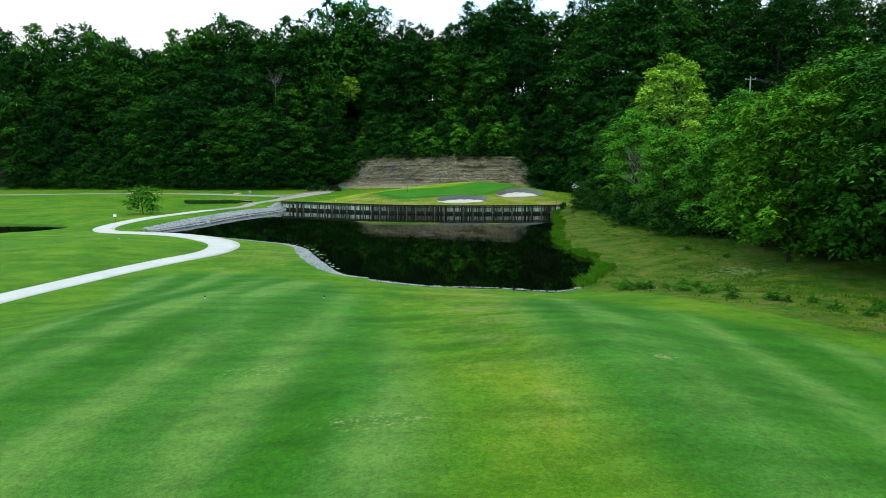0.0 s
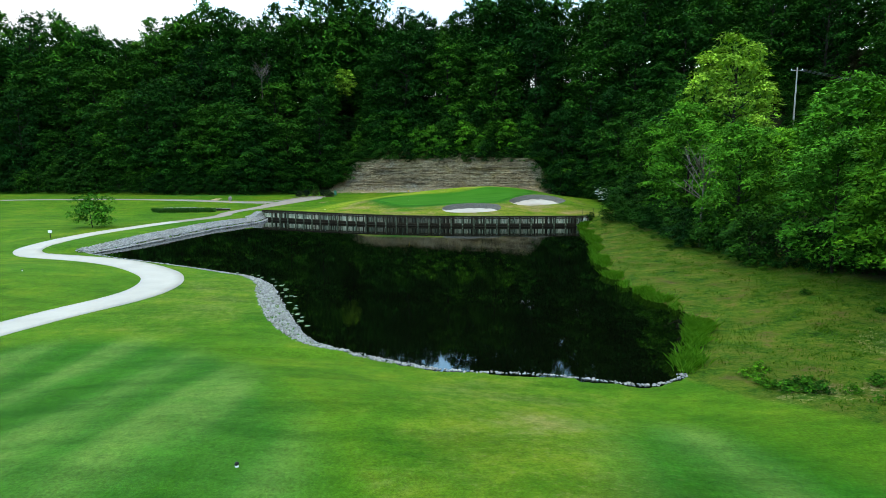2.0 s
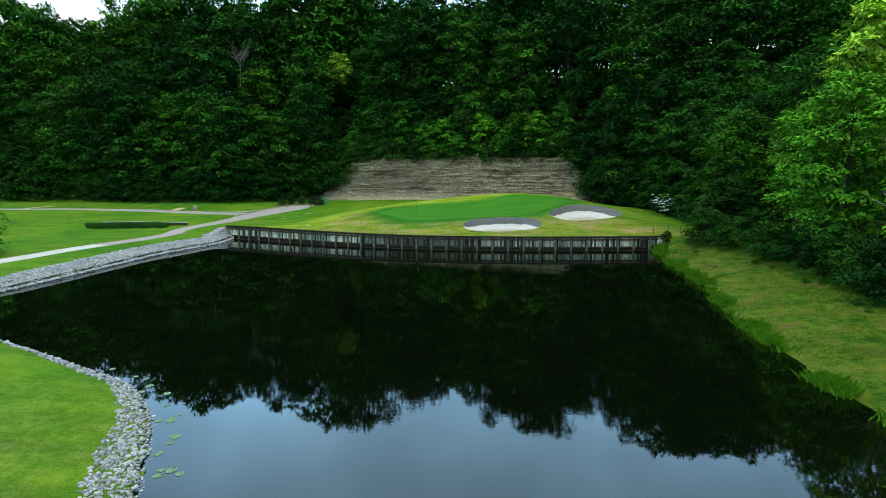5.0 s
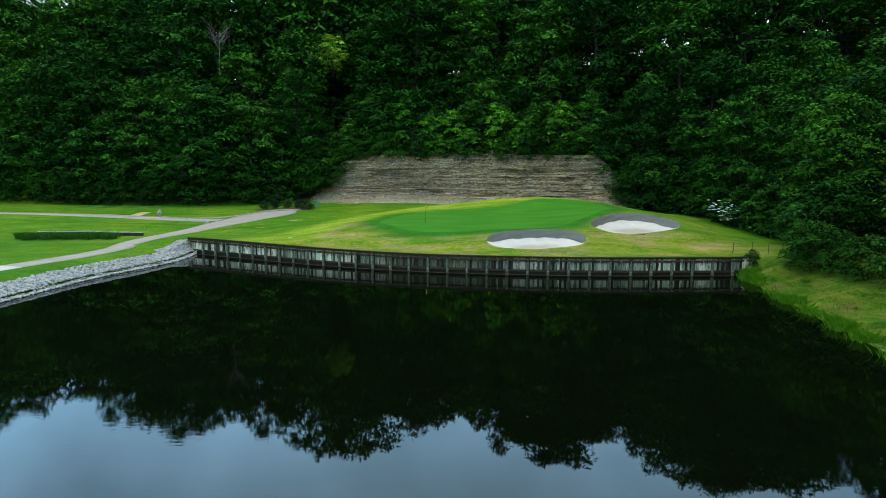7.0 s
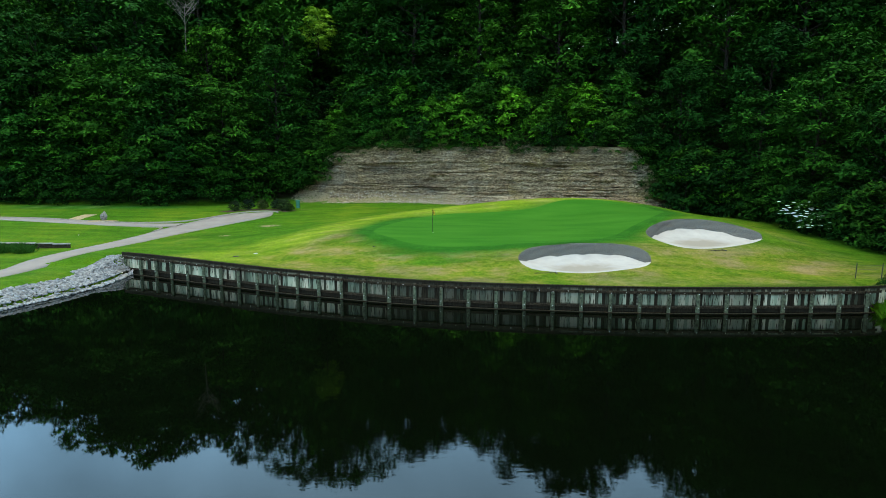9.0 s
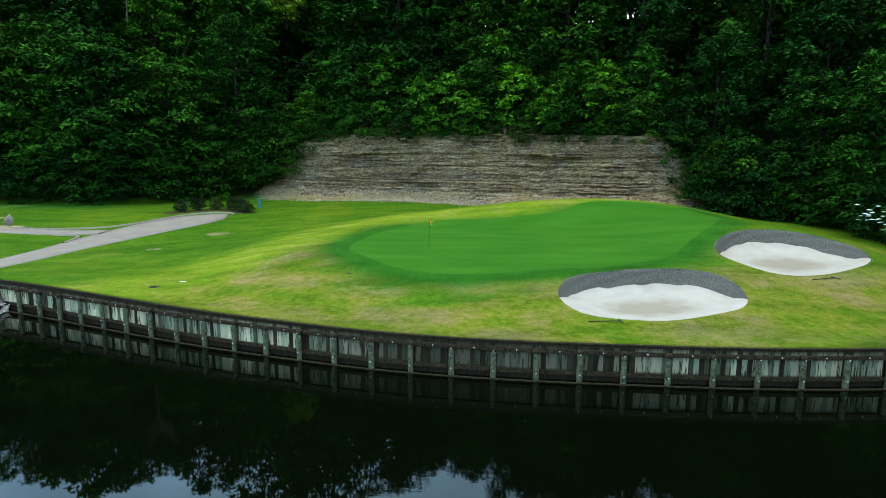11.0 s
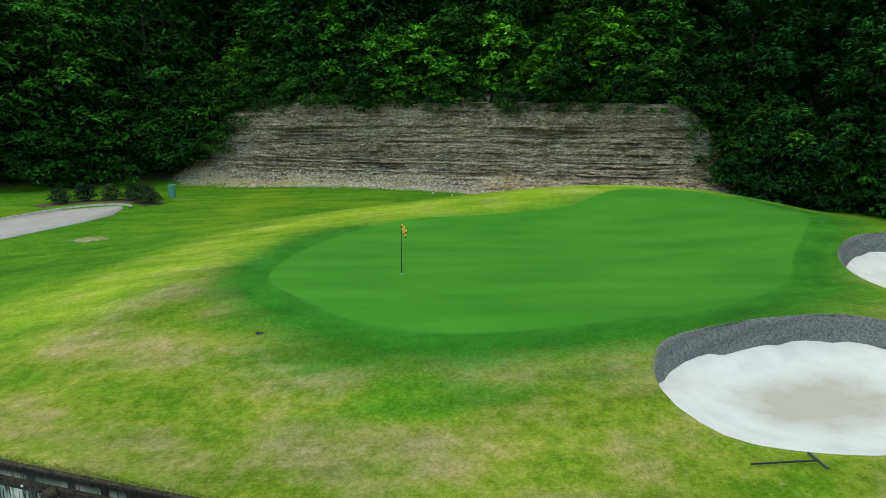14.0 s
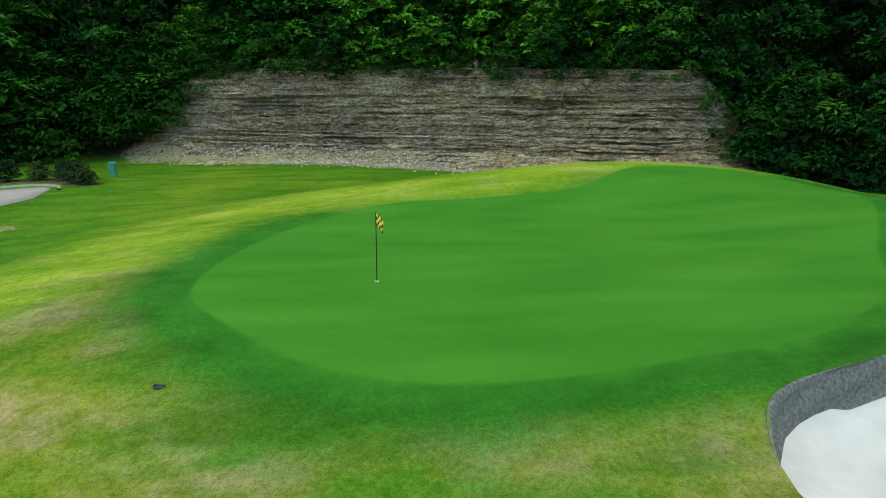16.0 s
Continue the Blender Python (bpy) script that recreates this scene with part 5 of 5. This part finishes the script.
# ---- golf course things ----
BLACK = simple("black_paint", (0.015, 0.015, 0.015), 0.45)
WHITE = simple("white_paint", (0.75, 0.75, 0.73), 0.5, 0.05)
YELLOW = simple("yellow_cloth", (0.75, 0.5, 0.03), 0.8, 0.1)
DARK_METAL = simple("dark_metal", (0.05, 0.06, 0.055), 0.5, 0.3, 8.0, 0.0, 0.6)
BOX_GREEN = simple("utility_green", (0.045, 0.16, 0.105), 0.5, 0.15, 4.0)
TAN = simple("tan_gravel", (0.36, 0.28, 0.16), 0.95, 0.25, 5.0, 0.4)
MULCH = simple("dark_mulch", (0.07, 0.045, 0.032), 0.95, 0.4, 9.0, 0.6)
WIRE = simple("grey_wire", (0.07, 0.07, 0.07), 0.5)
POLE_WOOD = simple("pale_pole", (0.3, 0.28, 0.25), 0.85, 0.25, 2.0, 0.2)


def solid(name, vf, material, parent, m=None, label="", smooth=False):
    return child(name, obj_mesh(name, vf[0], vf[1], material, smooth), parent, label, m)


def rod(a, b, r0, r1=None, seg=8):
    a, b = Vector(a), Vector(b)
    q = (b - a).to_track_quat("Z", "Y").to_matrix().to_4x4()
    V, F = tube([(r0, 0.0), (r1 or r0, (b - a).length)], seg)
    m = Matrix.Translation(a) @ q
    return [tuple(m @ Vector(v)) for v in V], F


fx, fy = -7.57, 129.24
flag = thing("flagstick", fx, fy, ground(fx, fy), "thin black golf flagstick with a yellow and black checked flag", "flagstick")
solid("pole", tube([(0.016, -0.1), (0.016, 1.1), (0.013, 2.13), (0.006, 2.15)], 8), BLACK, flag)
V, F, cols = [], [], []
for i in range(6):
    for j in range(5):
        w = i / 5
        V.append((0.02 + 0.2 * w * (1 - 0.12 * j / 4), 0.06 * math.sin(w * 5 + j * 0.4) * w, 2.1 - 0.095 * j - 0.26 * w * w - 0.04 * math.sin(3 * w)))
for i in range(5):
    for j in range(4):
        a = i * 5 + j
        F.append((a, a + 1, a + 6, a + 5))
        cols.append((i + j) % 2)
cloth_me = obj_mesh("cloth", V, F, YELLOW, True)
cloth_me.materials.append(BLACK)
cloth_me.polygons.foreach_set("material_index", cols)
cloth = child("cloth", cloth_me, flag, "yellow and black checked cloth hanging limp")
cloth.modifiers.new("thickness", "SOLIDIFY").thickness = 0.004
cup = thing("hole_cup", fx, fy, ground(fx, fy), "white rim of the golf hole in the green", "golf hole")
solid("rim", tube([(0.058, -0.02), (0.062, 0.008), (0.054, 0.008), (0.05, -0.02)], 16), WHITE, cup)


def tee_marker(x, y, top, label):
    t = thing("tee_marker", x, y, ground(x, y), label, "tee marker", "tee markers")
    t.scale = (0.6, 0.6, 0.6)
    solid("base", tube([(0.07, -0.02), (0.085, 0.03), (0.08, 0.1)], 12), WHITE if top is BLACK else BLACK, t)
    solid("cap", tube([(0.085, 0.1), (0.1, 0.14), (0.085, 0.2), (0.04, 0.235)], 12), top, t, smooth=True)


tee_marker(-12.88, 31.69, BLACK, "small black and white tee marker on the mown tee")
tee_marker(-6.47, 31.85, BLACK, "small black and white tee marker on the mown tee")
tee_marker(-44.6, 72.8, BLACK, "small dark tee marker on the lower tee")
tee_marker(-36.2, 66.4, BLACK, "small dark tee marker on the lower tee")
tee_marker(-44.2, 133.4, BLACK, "small dark tee marker beside the far path")
tee_marker(-45.4, 139.8, BLACK, "small dark tee marker beside the far path")


def rake(x, y, turn):
    t = thing("bunker_rake", x, y, ground(x, y) + 0.03, "long-handled bunker rake lying on the grass", "rake", "bunker rakes")
    t.rotation_euler = (0, 0, radians(turn))
    solid("handle", rod((-1.5, 0, 0.02), (0, 0, 0.06), 0.022), BLACK, t)
    head = solid("head", rod((0.02, -0.32, 0.06), (0.02, 0.32, 0.06), 0.03), DARK_METAL, t, label="dark blue-grey rake head")
    for k in range(9):
        y_ = -0.28 + 0.07 * k
        solid("tine", rod((0.03, y_, 0.06), (0.1, y_, 0.0), 0.008, 0.005, 5), DARK_METAL, head)


rake(1.0, 116.25, -3)
rake(15.6, 122.3, 8)

dx, dy = -12.3, 123.8
drain = thing("drain_cover", dx, dy, ground(dx, dy), "small dark drain cover in the grass", "drain")
solid("frame", tube([(0.13, -0.05), (0.13, 0.015), (0.115, 0.02), (0.11, -0.03)], 20), DARK_METAL, drain)
solid("grate", tube([(0.11, -0.02), (0.11, 0.01)], 20), BLACK, drain)
dx, dy = -23.8, 124.8
drain = thing("drain_cover", dx, dy, ground(dx, dy), "dark drain grate with bare soil around it", "drain")
solid("frame", tube([(0.27, -0.05), (0.27, 0.02), (0.22, 0.02), (0.21, -0.03)], 20), DARK_METAL, drain)
solid("grate", tube([(0.21, -0.02), (0.21, 0.012)], 20), BLACK, drain)

bx, by = -27.15, 162.9
box = thing("utility_pedestal", bx, by, ground(bx, by), "green utility pedestal standing on the grass", "utility box")
solid("body", tube([(0.3, -0.1), (0.3, 0.95), (0.28, 0.98)], 14), BOX_GREEN, box)
solid("lid", tube([(0.33, 0.98), (0.33, 1.1), (0.26, 1.16)], 14), BOX_GREEN, box)

sx, sy = -50.6, 92.2
sign = thing("marker_post", sx, sy, ground(sx, sy), "short dark post with a white box beside the path", "marker post")
solid("post", tube([(0.05, -0.2), (0.05, 0.7)], 8), BLACK, sign)
solid("head", ([(x * 0.34, y * 0.3, 0.7 + z * 0.34) for x, y, z in box_verts(1, 1, 1)[0]], box_verts(1, 1, 1)[1]), WHITE, sign)

for x, y, k in [(22.5, 114.1, 0.24), (21.8, 114.2, 0.17), (23.1, 114.6, 0.2)]:
    plant(BUSH[0], "shrub", x, y, k, rng.uniform(0, 360), "small dark vine clump at the end of the bulkhead", "bank brush", "shrub")

# fence at the end of the bulkhead
fence = thing("wire_fence", 24.5, 116.2, ground(24.5, 116.2), "low wire fence on thin dark posts at the pond corner", "fence")
spots = [(22.1, 116.4), (23.8, 116.2), (25.2, 115.9), (26.6, 116.0), (28.0, 117.0)]
base = Vector((24.5, 116.2, ground(24.5, 116.2)))
tops = []
for x, y in spots:
    q = Vector((x, y, ground(x, y))) - base
    solid("post", rod(q - Vector((0, 0, 0.3)), q + Vector((0.03, 0, 1.1)), 0.035, 0.03), DARK_METAL, fence)
    tops.append(q)
for h in (0.35, 0.65, 0.95):
    for a, b in zip(tops[:-1], tops[1:]):
        solid("wire", rod(a + Vector((0, 0, h)), b + Vector((0, 0, h)), 0.008, 0.008, 4), WIRE, fence)

# planted pit with a low wall
pit = thing("garden_wall", -49.5, 134.6, ground(-49.5, 134.6), "low dark timber retaining wall in the fairway", "retaining wall")
for k in range(8):
    a = -54.3 + 1.52 * k
    for row in range(4):
        v, f = box_verts(1.5, 0.2 if row < 3 else 0.26, 0.26 if row < 3 else 0.1)
        c = Vector((a + 0.75, 131.7 + 0.093 * (a + 54.3), 0))
        solid("timber", ([(x, y, z) for x, y, z in v], f), TIMBER if row < 3 else POLE_WOOD, pit, Matrix.Translation((c.x + 49.5, c.y - 134.6, -0.4 + 0.27 * row - 0.05 * max(0, k - 3) + rng.uniform(-0.012, 0.012))) @ Matrix.Rotation(radians(5.3), 4, "Z"))
clumps = []
for k in range(60):
    x = -55.2 + 1.12 * (k % 10) + rng.uniform(-0.3, 0.3)
    y = 130.6 + 0.06 * (x + 54.3) - 0.7 * (k % 2) + rng.uniform(-0.15, 0.15)
    clumps.append((x, y, ground(x, y) - 0.1))
blades("ornamental_grass", clumps, 60, 0.75, 0.025, 0.3, GRASS_LEAF, "dark green ornamental grass before the low wall", "ornamental grass")

# stone marker and steps beside the far path
def marker_stone(x, y):
    r = np.random.RandomState(31)
    bm = bmesh.new()
    bmesh.ops.create_icosphere(bm, subdivisions=2, radius=0.5)
    for v in bm.verts:
        k = 1 + 0.12 * math.sin(7 * v.co.x + 3) * math.cos(6 * v.co.z) + r.uniform(-0.12, 0.12)
        v.co = Vector((v.co.x * 0.85 * k, v.co.y * 0.7 * k, (v.co.z + 0.46) * 1.25 * k))
    me = bpy.data.meshes.new("marker_stone")
    bm.to_mesh(me)
    bm.free()
    me.materials.append(simple("marker_rock", (0.2, 0.185, 0.16), 0.9, 0.6, 5.0, 0.8))
    o = tagged(new("marker_stone", me), "rough grey stone marker beside the far path", "stone marker")
    o.location = (x, y, ground(x, y) - 0.05)


marker_stone(-48.2, 150.0)
ribbon("step_path", [(-51.9, 148.6), (-52.3, 151.5), (-52.6, 155.0)], 1.6, TAN, "tan gravel steps up the bank beside the path", 0.025)
ribbon("step_path", [(-49.6, 149.2), (-48.0, 149.5), (-46.6, 149.3)], 1.6, TAN, "tan gravel pad round the stone marker", 0.025)
ribbon("step_path", [(-82.0, 155.0), (-80.5, 158.0), (-79.5, 160.0)], 1.2, TAN, "tan gravel steps on the far bank", 0.025)

# planted bed behind the turning head
ribbon("mulch_bed", [(-36.2, 157.6), (-34.4, 159.6), (-31.8, 160.6), (-29.0, 160.0), (-27.0, 158.2)], 1.9, MULCH, "dark mulch bed behind the turning head", 0.02)
SMALL = [make_variant(80 + i, 1.35, 0.85, 0.0, 12, 10, 24, 0.12, LEAF_SHRUB, 0.02, 0.2) for i in range(2)]
for x, y, k in [(-35.0, 159.0, 1.0), (-33.6, 160.4, 1.05), (-31.7, 160.9, 1.0), (-29.7, 160.9, 1.05), (-28.3, 159.2, 1.15), (-27.4, 158.6, 0.8)]:
    plant(SMALL[rng.randrange(2)], "shrub", x, y, k, rng.uniform(0, 360), "small rounded dark shrub in the mulch bed", "bed shrubs", "shrub", sink=0.05)

# sapling beside the path
plant(make_variant(85, 4.3, 3.1, 0.8, 11, 8, 26, 0.32, LEAF_YOUNG, 0.014, 0.22), "sapling", -52.0, 104.0, 1.0, 40, "young bright green tree beside the cart path", "", "tree")

# white blossom in the brush beside the green
for x, y, z in [(32.4, 140.2, 2.6), (32.6, 136.6, 1.7), (33.6, 138.4, 2.0)]:
    t = plant(BUSH[1], "flowering_shrub", x, y, 0.9, rng.uniform(0, 360), "dark green shrub with flat white blossom clusters", "flowering shrubs", "shrub")
    for k in range(34):
        a, q = rng.uniform(3.2, 5.4), rng.uniform(2.6, 3.3)
        h = rng.uniform(z - 0.4, z + 1.4)
        solid("blossom", ([(v[0] * 0.9, v[1] * 0.9, v[2] * 0.35) for v in (SHAPES[k % 8][0] * 0.3).tolist()], SHAPES[k % 8][1]), WHITE, t, Matrix.Rotation(-t.rotation_euler.z, 4, "Z") @ Matrix.Translation((q * math.cos(a), q * math.sin(a), h)))

# power pole on the far hillside
ux, uy = 73.7, 147.3
uz = ground(ux, uy)
pole = thing("utility_pole", ux, uy, uz, "pale wooden power pole rising from the hillside woods", "utility pole")
H_ = 29.8 - uz
solid("pole", tube([(0.2, -1.0), (0.17, H_ * 0.5), (0.13, H_)], 10), POLE_WOOD, pole)
arm = solid("crossarm", ([(x, y, z + H_ - 0.7) for x, y, z in box_verts(2.6, 0.14, 0.14)[0]], box_verts(1, 1, 1)[1]), POLE_WOOD, pole)
for k in (-1.15, 0.0, 1.15):
    solid("insulator", tube([(0.05, H_ - 0.56), (0.08, H_ - 0.45), (0.04, H_ - 0.3)], 8), WHITE, arm, Matrix.Translation((k, 0, 0)), "white insulator")
for k in (-1.15, 0.0, 1.15):
    line = thing("power_line", ux + k, uy, uz + H_ - 0.35, "thin sagging grey power line above the woods", "power line", "power lines")
    pts = [Vector((60 * t, -25 * t, -22 * t * (1 - t) + 1 * t)) for t in np.linspace(0, 1, 9)]
    V, F = [], []
    for a, b in zip(pts[:-1], pts[1:]):
        v, f = rod(a, b, 0.03, 0.03, 5)
        F += [tuple(len(V) + i for i in q) for q in f]
        V += v
    solid("cable", (V, F), WIRE, line)

# bolts of the bulkhead
bolt_me = obj_mesh("bolt", *tube([(0.03, 0.0), (0.03, 0.02), (0.015, 0.03)], 8), simple("galvanised", (0.5, 0.5, 0.48), 0.5, 0.2, 8.0, 0.0, 0.3))
pp, pa = walk_line(WALL, 1.83)
for (x, y), a in zip(pp, pa):
    n_ = (-math.sin(radians(a)), math.cos(radians(a)))
    up = (wall_top(x) - 1.62) * 0.8
    for z, out, along in ((1.27, 0.385, 0.0), (0.36, 0.385, 0.0), (1.3, 0.165, 0.85)):
        cx, cy = x + n_[0] * out + math.cos(radians(a)) * along, y + n_[1] * out + math.sin(radians(a)) * along
        child("bolt", bolt_me, bulkhead, m=Matrix.Translation((cx, cy, z + up)) @ Matrix.Rotation(radians(a), 4, "Z") @ Matrix.Rotation(radians(-90), 4, "X"))


# bare grey limbs in the woods and in the bank trees
def bare_tree(name, x, y, z, H, R, seed, label):
    r = random.Random(seed)
    t = thing(name, x, y, z, label, "tree")
    solid("trunk", rod((0, 0, -1.0), (0.2, 0, H * 0.7), H * 0.012, H * 0.006, 7), DEADWOOD, t)
    for k in range(15):
        a, z0 = r.uniform(0, 6.28), H * r.uniform(0.35, 0.7)
        p = Vector((0.15, 0, z0))
        q = p + Vector((math.cos(a) * R * r.uniform(0.4, 0.8), math.sin(a) * R * r.uniform(0.4, 0.8), H * r.uniform(0.12, 0.3)))
        V, F = rod(p, q, H * 0.005, H * 0.003, 5)
        V, F = list(V), list(F)
        for _ in range(5):
            u = p.lerp(q, r.uniform(0.4, 1.0))
            w = u + Vector((r.uniform(-0.3, 0.3) * R, r.uniform(-0.3, 0.3) * R, H * r.uniform(0.05, 0.16)))
            v, f = rod(u, w, H * 0.0025, H * 0.001, 4)
            F += [tuple(len(V) + i for i in g) for g in f]
            V += list(v)
        solid("branch", (V, F), DEADWOOD, t)


bare_tree("dead_tree", -49.3, 181.5, 28.5, 9.0, 4.0, 3, "bare grey dead tree standing among green woods")
bare_tree("dead_tree", 26.2, 80.5, ground(26.2, 80.5), 11.0, 3.6, 5, "bare grey dead tree among the bank trees")


wx, wy = -22.4, 125.5
plate = thing("marker_plate", wx, wy, ground(wx, wy), "small white marker plate lying in the grass", "marker")
solid("plate", ([(x, y, z + 0.01) for x, y, z in box_verts(0.34, 0.07, 0.03)[0]], box_verts(1, 1, 1)[1]), WHITE, plate)
